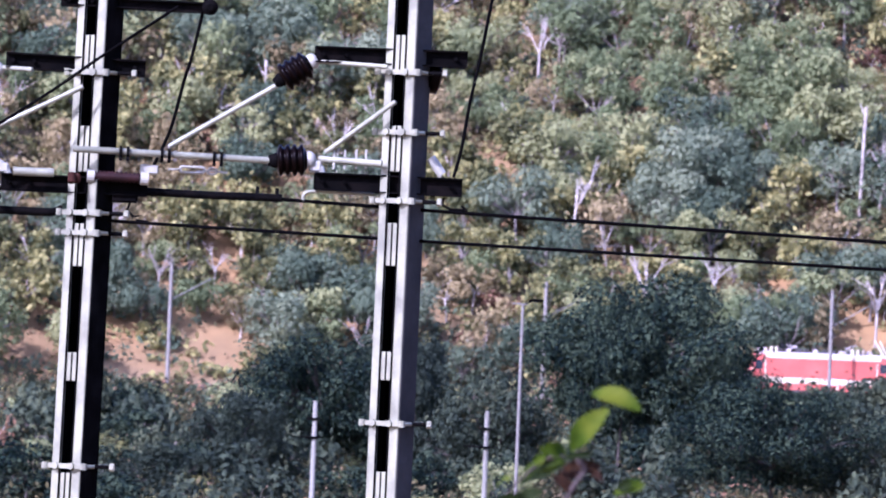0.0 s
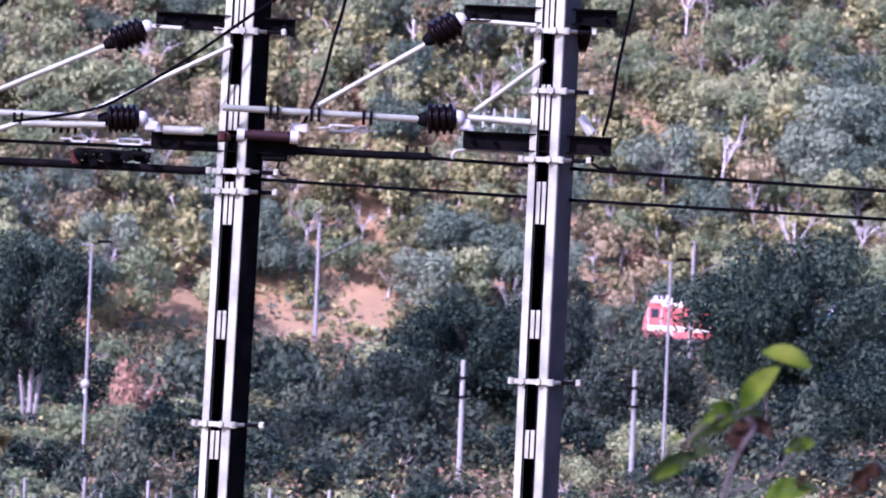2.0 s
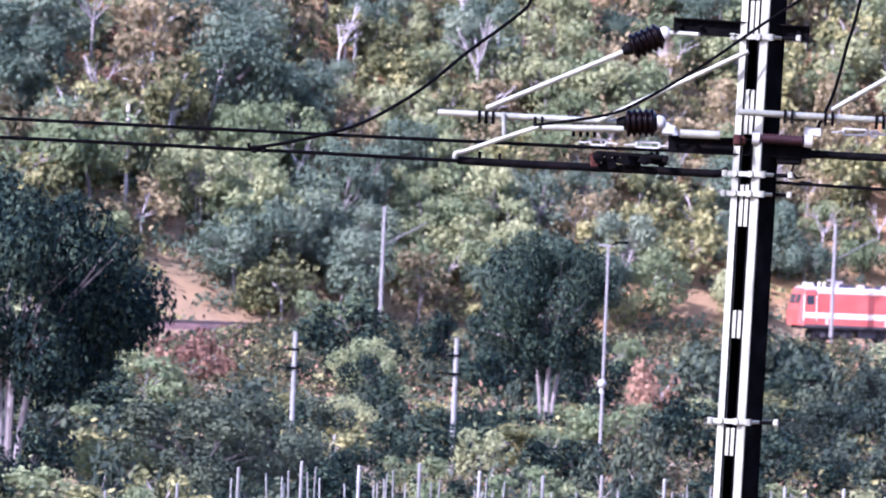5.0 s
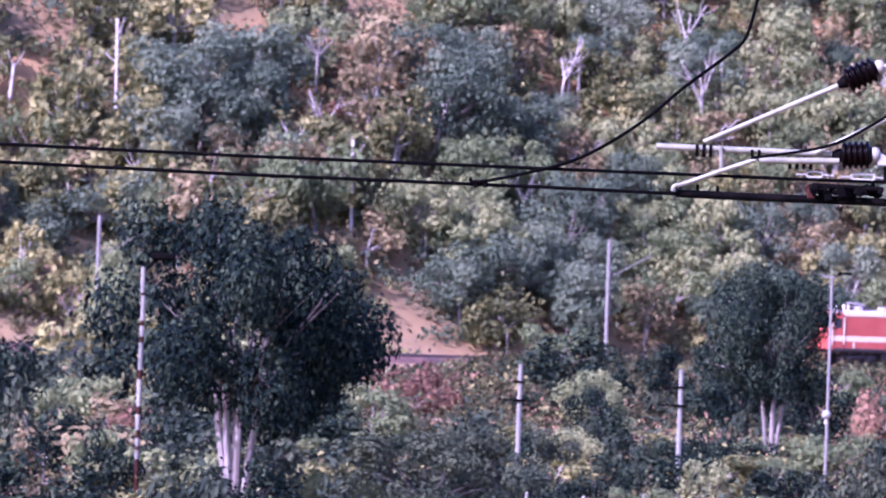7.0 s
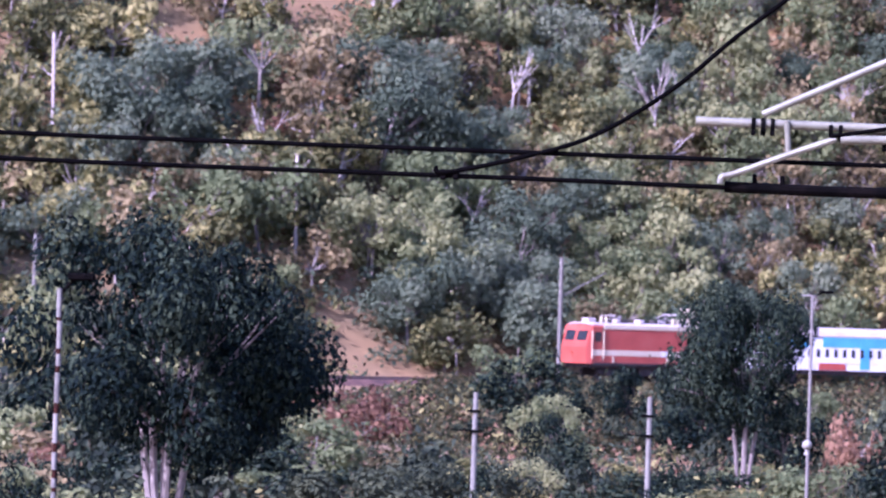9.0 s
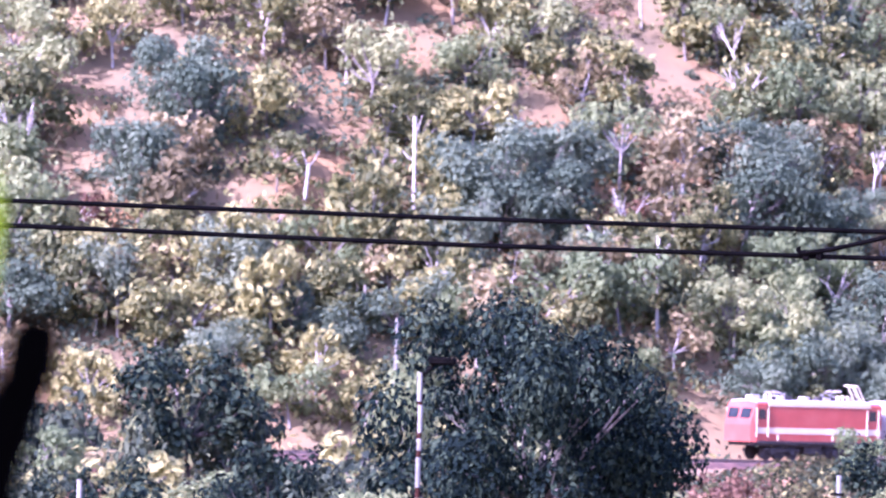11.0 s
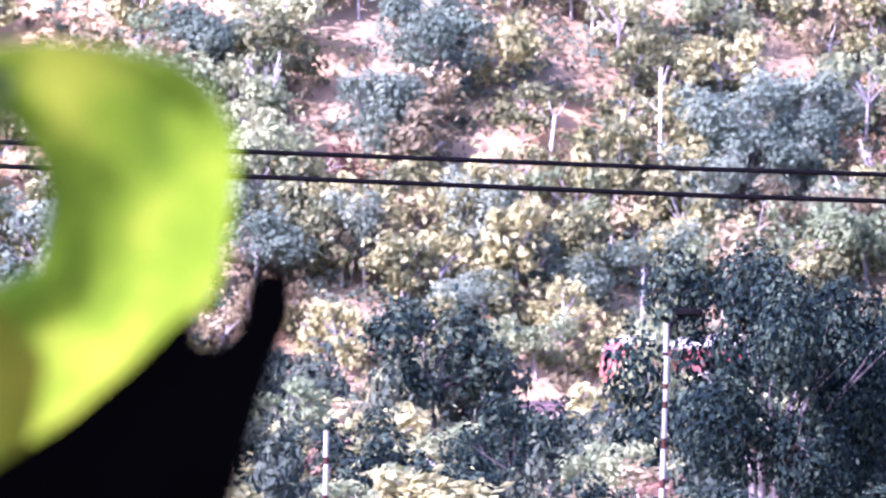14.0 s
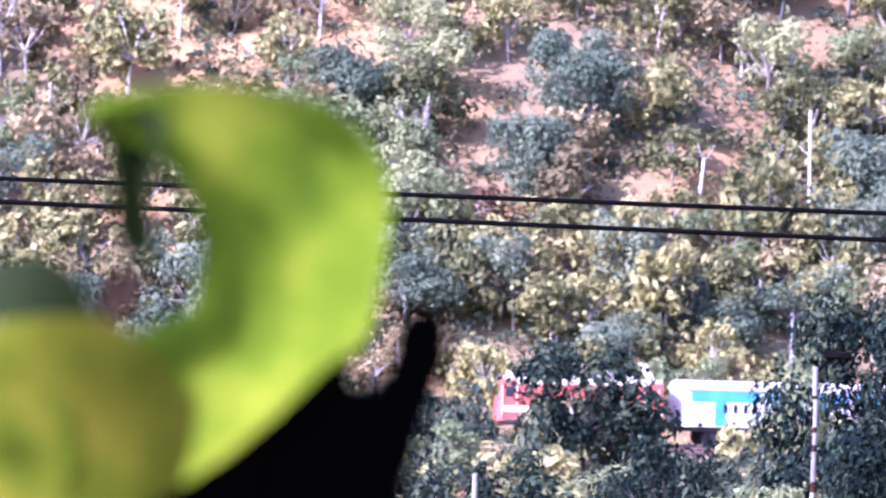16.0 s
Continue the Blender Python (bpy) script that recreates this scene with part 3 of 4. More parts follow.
# ---- masts of the near line ----
def mast(u_top, v_top, u_low, v_low, label, web):
    """Two lattice-plated uprights with open slots, from the ground to above the brackets."""
    a, b = line_at(u_top, v_top), line_at(u_low, v_low)
    axis = (a - b).normalized()
    foot = b + axis * (-b.z / axis.z)
    top = a + axis * 1.6
    ob = thing("catenary_mast", foot, label, "mast", "masts of the near line")
    right, deep = Vector((math.cos(radians(-30)), math.sin(radians(-30)), 0)), Vector((math.sin(radians(30)), math.cos(radians(30)), 0))
    w, length = 0.2, (top - foot).length
    mid = (top + foot) / 2

    def slab(name, r, d, sr, sd, mat, z0=None, z1=None, lab=""):
        bm = fresh()
        p, n = mid, length
        if z0 is not None:
            p, n = foot + axis * ((z0 + z1) / 2 - foot.z) / axis.z, (z1 - z0)
        rot = Matrix((right, deep, axis)).transposed()
        box(bm, p + right * r + deep * d, (sr, sd, n), rot, 0.004)
        return part(name, bm, mat, ob, lab)

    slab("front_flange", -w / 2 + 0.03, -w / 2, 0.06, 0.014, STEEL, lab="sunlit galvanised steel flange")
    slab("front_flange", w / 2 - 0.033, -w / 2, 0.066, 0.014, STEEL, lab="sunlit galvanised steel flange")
    # Side webs take the shaded colour, unlike the bright flanges.
    slab("side_web", w / 2, 0.0, 0.012, w, web, lab="steel web in its shaded colour")
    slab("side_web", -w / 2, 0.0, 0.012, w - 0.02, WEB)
    # Plate blackened for the shade seen through the slots.
    slab("back_plate", 0, w / 2 - 0.03, w - 0.02, 0.012, INSIDE, lab="inner plate coloured as slot shade")
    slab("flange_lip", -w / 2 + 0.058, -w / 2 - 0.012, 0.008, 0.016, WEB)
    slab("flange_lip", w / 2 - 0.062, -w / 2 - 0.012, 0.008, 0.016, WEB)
    u = (u_top + u_low) / 2
    for v0, v1 in [(-470, -401), (-311, -231), (-141, -66), (84, 134), (294, 344), (500, 550), (710, 760), (920, 970), (1130, 1180), (1330, 1400)]:
        z0, z1 = line_at(u, v1).z, line_at(u, v0).z
        if z0 > 0.05:
            slab("batten", 0.0, -w / 2 + 0.004, w - 0.1, 0.012, STEEL, z0, z1)
            slab("batten_seam", -0.004, -w / 2 - 0.004, 0.009, 0.004, WEB, z0, z1)

    def collar(v, reach=0.05):
        z = line_at(u, v).z
        p = foot + axis * ((z - foot.z) / axis.z)
        bm = fresh()
        for d in (-w / 2 - 0.02, w / 2 + 0.02):
            box(bm, p + deep * d, (w + 0.1, 0.022, 0.03), Matrix((right, deep, axis)).transposed())
        for r in (-w / 2 - 0.035, w / 2 + 0.035):
            rod(bm, p + right * r - deep * (w / 2 + reach), p + right * r + deep * (w / 2 + 0.05), 0.011, seg=8)
            rod(bm, p + right * r - deep * (w / 2 + 0.03) - axis * 0.02, p + right * r - deep * (w / 2 + 0.03) + axis * 0.02, 0.02, seg=6)
        for r in (-0.06, 0.05):
            rod(bm, p + right * r - deep * (w / 2 + 0.045), p + right * r - deep * (w / 2), 0.022, seg=6)
        part("clamp", bm, STEEL, ob, "bolted steel clamp")
        e = p + right * (w / 2 + 0.04)
        part("clamp_bolt", rod(fresh(), e, e + Vector((0.1, -0.03, 0)), 0.012, seg=8), WEB, ob)
        part("clamp_nut", rod(fresh(), e + Vector((0.09, -0.028, 0)), e + Vector((0.115, -0.034, 0)), 0.024, seg=6), STEEL, ob)

    return ob, collar


def insulator(ob, a, b, r, sheds=5):
    """Ribbed porcelain from a (tube side) to b (capped side)."""
    a, b = Vector(a), Vector(b)
    prof = [(0.0, r * 0.45), (0.06, r * 0.5)]
    for i in range(sheds):
        s = 0.08 + 0.84 * i / sheds
        e = 0.84 / sheds
        prof += [(s, r * 0.78), (s + e * 0.22, r * 0.98), (s + e * 0.55, r), (s + e * 0.75, r * 0.8)]
    prof += [(0.96, r * 0.5), (1.0, r * 0.5)]
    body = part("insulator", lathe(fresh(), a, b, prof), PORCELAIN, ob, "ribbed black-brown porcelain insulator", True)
    d = (b - a).normalized()
    part("cap", lathe(fresh(), b - d * 0.012, b + d * 0.045, [(0, r * 0.5), (0.35, r * 0.56), (0.8, r * 0.45), (1, r * 0.22)]), CAP, body, "white metal end cap", True)
    part("cap", lathe(fresh(), a + d * 0.01, a - d * 0.045, [(0, r * 0.5), (0.5, r * 0.42), (1, r * 0.3)]), BLACK, body)


def beam(ob, a, b, h, label="black steel channel bracket"):
    a, b = Vector(a), Vector(b)
    c, d = (a + b) / 2, (b - a)
    rot = Matrix.Rotation(-math.atan2(d.z, d.x), 3, "Y")
    for y in (-0.02, 0.17):
        bm = fresh()
        prof = [(-0.045, -h / 2), (0.004, -h / 2), (0.004, h / 2), (-0.045, h / 2), (-0.045, h / 2 - 0.009), (-0.005, h / 2 - 0.009), (-0.005, -h / 2 + 0.009), (-0.045, -h / 2 + 0.009)]
        ends = [[bm.verts.new(p + rot @ Vector((0, y + py, pz))) for py, pz in prof] for p in (a, b)]
        for i in range(8):
            bm.faces.new((ends[0][i], ends[0][(i + 1) % 8], ends[1][(i + 1) % 8], ends[1][i]))
        bm.faces.new(ends[0][::-1]), bm.faces.new(ends[1])
        channel = part("bracket_channel", bm, BLACK, ob, label)
        for s in (-0.45, -0.3, 0.42):
            part("bolt", rod(fresh(), c + d * s + Vector((0, y - 0.05, 0)), c + d * s + Vector((0, y + 0.03, 0)), 0.013, seg=6), WEB, channel)


def L(x, y, dy=0.0):
    return line_at(x - 784, y - 441, dy)


def tube(ob, a, b, r, mat=None, name="tube", label=""):
    return part(name, rod(fresh(), a, b, r, seg=14), mat or TUBE, ob, label, False)


def tube_clamp(ob, p, r=0.032):
    bm = fresh()
    for dx in (-0.022, 0.022):
        rod(bm, p + Vector((dx - 0.009, 0, 0)), p + Vector((dx + 0.009, 0, 0)), r, seg=12)
        box(bm, p + Vector((dx, -0.01, -r - 0.004)), (0.02, 0.05, 0.024), None, 0.003)
    part("tube_clamp", bm, WEB, ob)


def turnbuckle(ob, p, w=0.15, h=0.034):
    bm = fresh()
    loop = [p + Vector((math.cos(a) * h / 2 + (w / 2 - h / 2) * (1 if math.cos(a) > 0 else -1), 0, math.sin(a) * h / 2)) for a in np.linspace(0.1, 6.38, 25)]
    cable(bm, loop, 0.008, 8)
    for s in (-1, 1):
        rod(bm, p + Vector((s * w * 0.42, 0, 0)), p + Vector((s * (w / 2 + 0.07), 0, -0.004)), 0.006, seg=6)
    part("turnbuckle", bm, CAP, ob, "bright steel turnbuckle")


def cantilever_a():
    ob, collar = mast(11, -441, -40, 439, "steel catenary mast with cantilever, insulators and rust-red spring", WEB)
    for v in (-405, -160, -125, 282):
        collar(v)
    beam(ob, L(634, 14), L(877, 30), 0.095)
    beam(ob, L(625, 226), L(880, 238), 0.105)
    beam(ob, L(730, -90), L(1000, -76), 0.06)
    part("end_fitting", lathe(fresh(), L(990, -78, -0.2), L(990, -78, 0.05), [(0, 0.02), (0.1, 0.05), (0.9, 0.05), (1, 0.02)], 12), BLACK, ob)
    tube(ob, L(212, 170), L(545, 188), 0.0205)
    tube(ob, L(299, 163), L(557, 57), 0.0165)
    tube(ob, L(501, 185, -0.04), L(768, 61, -0.16), 0.0155)
    tube(ob, L(399, 197, -0.05), L(545, 200, -0.05), 0.02)
    tube(ob, L(646, 208, -0.14), L(717, 211, -0.14), 0.026)
    bm = cable(fresh(), smoothed([L(393, 196, -0.05), L(330, 216, -0.05), L(262, 239, -0.05), L(245, 243, -0.05), L(242, 252, -0.05)], 4), 0.015, 8)
    part("steady_arm", bm, TUBE, ob, "bent bright steady arm")
    tube(ob, L(330, 172, -0.03), L(331, 214, -0.03), 0.014)
    insulator(ob, L(545, 189), L(607, 189), 0.09)
    insulator(ob, L(555, 56), L(617, 30), 0.085)
    bm = cable(fresh(), [L(608, 188), L(622, 194), L(634, 203), L(640, 222)], 0.024, 8)
    box(bm, L(626, 202), (0.09, 0.05, 0.06), None, 0.01)
    part("hinge", bm, CAP, ob, "white hinge fitting")
    tube(ob, L(620, 27), L(680, 31, -0.14), 0.014)
    for x, y in ((293, 176), (305, 177), (393, 185), (462, 200), (487, 201)):
        tube_clamp(ob, L(x, y))
    turnbuckle(ob, L(588, 229))
    turnbuckle(ob, L(500, 224), 0.1)
    # the heavy runner bar with its section insulator
    bm = cable(fresh(), smoothed([L(248, 256), L(370, 263), L(560, 272), L(690, 279), L(718, 279), L(733, 273)], 5), 0.026, 10)
    part("runner_bar", bm, BLACK, ob, "thick black runner bar")
    rng = np.random.default_rng(3)
    for i in range(16):
        x = 500 + i * 8
        bm = box(fresh(), L(x, 255 + rng.uniform(-5, 8), rng.uniform(-0.1, 0.1)), (rng.uniform(0.02, 0.07), 0.06, rng.uniform(0.03, 0.085)), Matrix.Rotation(rng.uniform(-0.6, 0.6), 3, "Y"), 0.005)
        part("insulator_link", bm, BLACK, ob)
    bm = fresh()
    rod(bm, L(495, 243), L(625, 252), 0.016, seg=8)
    part("section_insulator", bm, BLACK, ob, "black section insulator body")
    bm = fresh()
    rod(bm, L(488, 243), L(500, 272), 0.022, seg=8)
    box(bm, L(494, 260), (0.06, 0.06, 0.07), None, 0.012)
    part("rusty_shackle", bm, RUST, ob, "rust-red shackle")
    for x, y in ((287, 250), (323, 253)):
        bm = fresh()
        box(bm, L(x, y), (0.02, 0.03, 0.07), None, 0.004)
        part("clip", bm, WEB, ob)
    # spring tensioner beyond the mast
    bm = fresh()
    lathe(bm, L(786, 216, -0.12), L(868, 221, -0.12), [(i / 22, 0.038 if i % 2 else 0.024) for i in range(23)], 14)
    part("spring", bm, SPRING, ob, "ribbed red-brown spring", True)
    part("spring_cap", rod(fresh(), L(775, 216, -0.12), L(788, 217, -0.12), 0.042, seg=14), CAP, ob, "white cap")
    part("spring_cap", rod(fresh(), L(868, 221, -0.12), L(882, 222, -0.12), 0.04, seg=14), CAP, ob, "white cap")
    bm = fresh()
    box(bm, L(883, 205, -0.1), (0.11, 0.03, 0.055), Matrix.Rotation(0.05, 3, "Y"), 0.006)
    part("plate", bm, CAP, ob, "white plate")
    bm = fresh()
    rod(bm, L(748, 212, -0.2), L(748, 228, -0.22), 0.024, seg=10)
    box(bm, L(754, 221, -0.17), (0.07, 0.05, 0.06), None, 0.015)
    part("rusty_shackle", bm, RUST, ob, "rust-brown shackle")
    bm = fresh()
    box(bm, L(840, 255), (0.16, 0.1, 0.06), None, 0.01)
    part("stop_plate", bm, BLACK, ob)
    bm = cable(fresh(), [L(850, 262), L(845, 276), L(855, 288), L(868, 286), L(860, 294), L(882, 297)], 0.008, 6)
    part("dropper_hook", bm, BLACK, ob)
    return ob


def cantilever_b():
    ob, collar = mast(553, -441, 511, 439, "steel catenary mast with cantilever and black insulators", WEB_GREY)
    for v in (-405, -300, -180, 209):
        collar(v)
    beam(ob, L(1174, 4), L(1440, 14), 0.1)
    beam(ob, L(1172, 226), L(1430, 238), 0.11)
    tube(ob, L(749, 169, -0.24), L(1112, 191), 0.0205)
    tube(ob, L(917, 166), L(1119, 51), 0.0165)
    tube(ob, L(1191, 176, -0.04), L(1314, 87, -0.16), 0.0155)
    insulator(ob, L(1103, 190), L(1161, 189), 0.098, 4)
    insulator(ob, L(1113, 49), L(1166, 18), 0.092, 4)
    tube(ob, L(1180, 187), L(1290, 196, -0.1), 0.022)
    for x in (1206, 1225, 1245, 1262):
        bm = fresh()
        box(bm, L(x, 188, -0.03), (0.014, 0.02, 0.12), None, 0.003)
        part("fin", bm, CAP, ob)
    bm = cable(fresh(), [L(1158, 188), L(1172, 194), L(1182, 204), L(1188, 222)], 0.024, 8)
    box(bm, L(1173, 200), (0.08, 0.05, 0.07), None, 0.01)
    part("hinge", bm, CAP, ob, "white hinge fitting")
    tube(ob, L(1172, 16), L(1300, 26, -0.14), 0.014)
    for x, y in ((840, 175), (912, 179), (1003, 185)):
        tube_clamp(ob, L(x, y, -0.24 * (1112 - x) / 363), 0.036)
    turnbuckle(ob, L(958, 206))
    turnbuckle(ob, L(993, 209), 0.05)
    bm = cable(fresh(), smoothed([L(862, 243), L(960, 249), L(1075, 254), L(1115, 256)], 4), 0.025, 10)
    part("runner_bar", bm, BLACK, ob, "thick black runner bar")
    for x, y in ((1072, 245), (1106, 248)):
        bm = fresh()
        box(bm, L(x, y), (0.022, 0.03, 0.07), None, 0.004)
        part("clip", bm, WEB, ob)
    bm = cable(fresh(), smoothed([L(1152, 262), L(1153, 250), L(1166, 244), L(1215, 246), L(1275, 250)], 4), 0.011, 8)
    part("steady_arm", bm, TUBE, ob, "thin bent steady arm")
    bm = fresh()
    rod(bm, L(1375, 185), L(1395, 215), 0.03, seg=10)
    part("pulley", bm, CAP, ob)
    bm = fresh()
    lathe(bm, L(1368, 40, 0.1), L(1395, 44, 0.1), [(0, 0.04), (0.2, 0.11), (0.8, 0.11), (1, 0.04)], 16)
    part("rear_insulator", bm, PORCELAIN, ob, "", True)
    bm = cable(fresh(), [L(1398, 255), L(1396, 268), L(1410, 276), L(1440, 277), L(1428, 270)], 0.009, 6)
    part("dropper_hook", bm, BLACK, ob)
    return ob


cantilever_a()
cantilever_b()


def wires():
    def wire(name, chartpts, r, label, dy=0.0, curve=0):
        pts = [line_at(u, v, dy) for u, v in chartpts]
        ob = thing(name, pts[0], label, "cable", "wires of the near line")
        part("strand", cable(fresh(), smoothed(pts, curve) if curve else pts, r, 8), WIRE, ob)
        return ob

    wire("overhead_wire", [(-3300, -371), (-2429, -321), (-1355, -260), (-784, -232), (-294, -208), (331, -183), (657, -158), (1386, -107), (2400, -50)], 0.0112, "dark upper wire strung past the masts")
    wire("overhead_wire", [(-3300, -342), (-2429, -290), (-1355, -226), (-784, -198), (-536, -184)], 0.0115, "dark contact wire held by the steady arm")
    wire("overhead_wire", [(-51, -162), (30, -146), (616, -107), (1386, -59), (2400, 0)], 0.0105, "dark contact wire beyond the mast")
    jumper = wire("jumper_cable", [(-380, -560), (-404, -475), (-434, -441), (-520, -378), (-604, -311), (-708, -252), (-809, -224), (-900, -208), (-912, -216)], 0.011, "sagging dark jumper cable clamped to the wire", -0.02, 6)
    for u in (-902, -885):
        part("clamp", box(fresh(), line_at(u, -205), (0.03, 0.04, 0.05), None, 0.006), BLACK, jumper)
    wire("dropper_wire", [(205, -560), (176, -441), (160, -390), (138, -310), (111, -251), (106, -240)], 0.0105, "dark wire dropping to the cantilever tube", -0.02, 5)
    wire("dropper_wire", [(705, -560), (681, -441), (660, -350), (645, -270), (631, -221)], 0.0105, "dark wire dropping to the bracket", -0.02, 5)
    wire("stay_wire", [(150, -520), (18, -434), (-90, -360), (-200, -295), (-271, -266), (-400, -248)], 0.0095, "dark wire crossing the mast and its cantilever", -0.3, 5)


wires()


# ---- train ----
RED = paint("red_coach_paint", [(0.24, 0.042, 0.026), (0.29, 0.052, 0.032), (0.31, 0.07, 0.045)], 0.8, 0.5, bump=0.03, fine=0.12, coat=0.05)
CREAM = paint("cream_stripe_paint", [(0.444, 0.3854, 0.2611), (0.492, 0.438, 0.3155)], 1.5, 0.45, fine=0.1)
ROOF = paint("pale_grey_roof", [(0.255, 0.2295, 0.2167), (0.357, 0.323, 0.306)], 1.0, 0.65, fine=0.2)
UNDER = paint("dark_running_gear", [(0.015, 0.014, 0.015), (0.045, 0.038, 0.034)], 3, 0.7, 0.2)
BLUE = paint("blue_coach_paint", [(0.048, 0.24, 0.4), (0.072, 0.32, 0.496)], 0.8, 0.4, fine=0.12, coat=0.2)
WHITE = paint("white_coach_paint", [(0.495, 0.51, 0.525), (0.615, 0.615, 0.615)], 0.9, 0.45, fine=0.12)
GLASS = paint("dark_window_glass", [(0.01, 0.013, 0.018), (0.025, 0.03, 0.035)], 2, 0.08)


def bogie(ob, x, w):
    bm = fresh()
    for s in (-1, 1):
        box(bm, (x, s * 1.05, 0.62), (w, 0.14, 0.24), None, 0.03)
        for dx in (-w * 0.28, w * 0.28):
            box(bm, (x + dx, s * 1.12, 0.55), (0.34, 0.16, 0.4), None, 0.03)
    box(bm, (x, 0, 0.66), (0.5, 2.0, 0.25))
    frame_ = part("bogie", bm, UNDER, ob)
    for dx in (-w * 0.36, 0.0, w * 0.36):
        for s in (-1, 1):
            bm = fresh()
            lathe(bm, (x + dx, s * 0.74, 0.48), (x + dx, s * 0.9, 0.48), [(0, 0.2), (0.05, 0.46), (0.6, 0.46), (0.7, 0.4), (1, 0.16)], 18)
            part("wheel", bm, UNDER, frame_)


def shell(bm, x0, x1, half, z0, z1, crown):
    """A car body with a curved roofline, as one closed hull."""
    ring = [(-half, z0), (-half, z1), (-half * 0.86, z1 + crown * 0.55), (-half * 0.5, z1 + crown * 0.92), (0, z1 + crown), (half * 0.5, z1 + crown * 0.92), (half * 0.86, z1 + crown * 0.55), (half, z1), (half, z0)]
    a = [bm.verts.new((x0, y, z)) for y, z in ring]
    b = [bm.verts.new((x1, y, z)) for y, z in ring]
    for i in range(len(ring)):
        j = (i + 1) % len(ring)
        bm.faces.new((a[i], a[j], b[j], b[i]))
    bm.faces.new(a[::-1]), bm.faces.new(b)
    return bm


def locomotive():
    """Heads towards -x; the rail's top is at 0."""
    n = 9.6
    ob = thing("electric_locomotive", (0, 0, 0), "red electric locomotive with a cream stripe and roof gear", "locomotive")
    part("body", shell(fresh(), -n / 2 + 0.35, n / 2 - 0.1, 1.5, 1.1, 3.35, 0.18), RED, ob, "red painted body")
    bm = fresh()
    v = [bm.verts.new(p) for p in ((-n / 2 + 0.35, -1.5, 1.1), (-n / 2, -1.35, 1.1), (-n / 2, -1.35, 2.1), (-n / 2 + 0.35, -1.42, 3.4), (-n / 2 + 0.35, 1.5, 1.1), (-n / 2, 1.35, 1.1), (-n / 2, 1.35, 2.1), (-n / 2 + 0.35, 1.42, 3.4))]
    for f in ((0, 3, 2, 1), (4, 5, 6, 7), (1, 2, 6, 5), (2, 3, 7, 6), (0, 1, 5, 4), (0, 4, 7, 3)):
        bm.faces.new([v[i] for i in f])
    nose = part("cab_nose", bm, RED, ob, "red sloping cab front")
    bm = fresh()
    for y in (-0.65, 0.65):
        box(bm, (-n / 2 + 0.17, y, 2.8), (0.04, 1.0, 0.62), Matrix.Rotation(0.26, 3, "Y"))
    part("windscreen", bm, GLASS, nose)
    for y in (-1.505, 1.505):
        bm = fresh()
        box(bm, (0.12, y, 1.78), (n - 0.45, 0.02, 0.34))
        part("stripe", bm, CREAM, ob, "cream stripe")
        bm = fresh()
        box(bm, (0.12, y * 0.985, 3.36), (n - 2.1, 0.1, 0.3), None, 0.03)
        part("gutter", bm, CREAM, ob, "pale roof edge")
        part("skirt", box(fresh(), (0.1, y * 0.99, 1.1), (n - 0.7, 0.05, 0.16), None, 0.01), UNDER, ob, "dark grey skirt")
        for x in (-n / 2 + 1.15, n / 2 - 1.15):
            part("door_seam", box(fresh(), (x, y * 1.003, 2.3), (0.07, 0.02, 2.0)), UNDER, ob)
        for x in (-2.9, 1.1, 2.2):
            part("step", box(fresh(), (x, y * 1.01, 1.38), (0.12, 0.05, 0.34), None, 0.01), CREAM, ob)
        for x in (-n / 2 + 0.75, n / 2 - 0.75):
            bm = fresh()
            box(bm, (x, y, 2.75), (0.5, 0.03, 0.6), None, 0.01)
            part("cab_window", bm, GLASS, ob)
            bm = fresh()
            for dx in (-0.42, 0.42):
                rod(bm, (x + dx, y * 1.02, 1.4), (x + dx, y * 1.02, 3.1), 0.035, seg=6)
            part("handrail", bm, CREAM, ob)
        bm = fresh()
        box(bm, (0.9, y, 1.78), (0.5, 0.035, 0.34), None, 0.01)
        part("crest_plate", bm, WHITE, ob)
    part("roof", shell(fresh(), -n / 2 + 0.45, n / 2 - 0.15, 1.36, 3.44, 3.5, 0.12), ROOF, ob, "pale grey roof")
    rng = np.random.default_rng(8)
    for i in range(13):
        bm = fresh()
        x = -n / 2 + 0.9 + i * 0.58
        box(bm, (x, rng.uniform(-0.6, 0.6), 3.72), (rng.uniform(0.25, 0.6), rng.uniform(0.4, 1.2), rng.uniform(0.15, 0.35)), None, 0.03)
        part("roof_equipment", bm, UNDER if i % 3 else ROOF, ob)
    for x in (-3.3, -2.95, 2.0, 2.35, 2.7):
        part("roof_insulator", lathe(fresh(), (x, -0.7, 3.5), (x, -0.7, 3.95), [(0, 0.09), (0.25, 0.12), (0.3, 0.07), (0.55, 0.12), (0.6, 0.07), (0.85, 0.11), (1, 0.05)], 10), CREAM, ob, "white roof insulator")
    bm = fresh()
    for y in (-0.35, 0.35):
        rod(bm, (4.0, y, 3.6), (3.45, y * 0.8, 4.55), 0.06, seg=6)
        rod(bm, (4.25, y, 3.6), (3.75, y * 0.8, 4.55), 0.045, seg=6)
    rod(bm, (3.45, -0.6, 4.55), (3.45, 0.6, 4.55), 0.05, seg=6)
    part("raised_pantograph", bm, CREAM, ob, "half-raised pale pantograph")
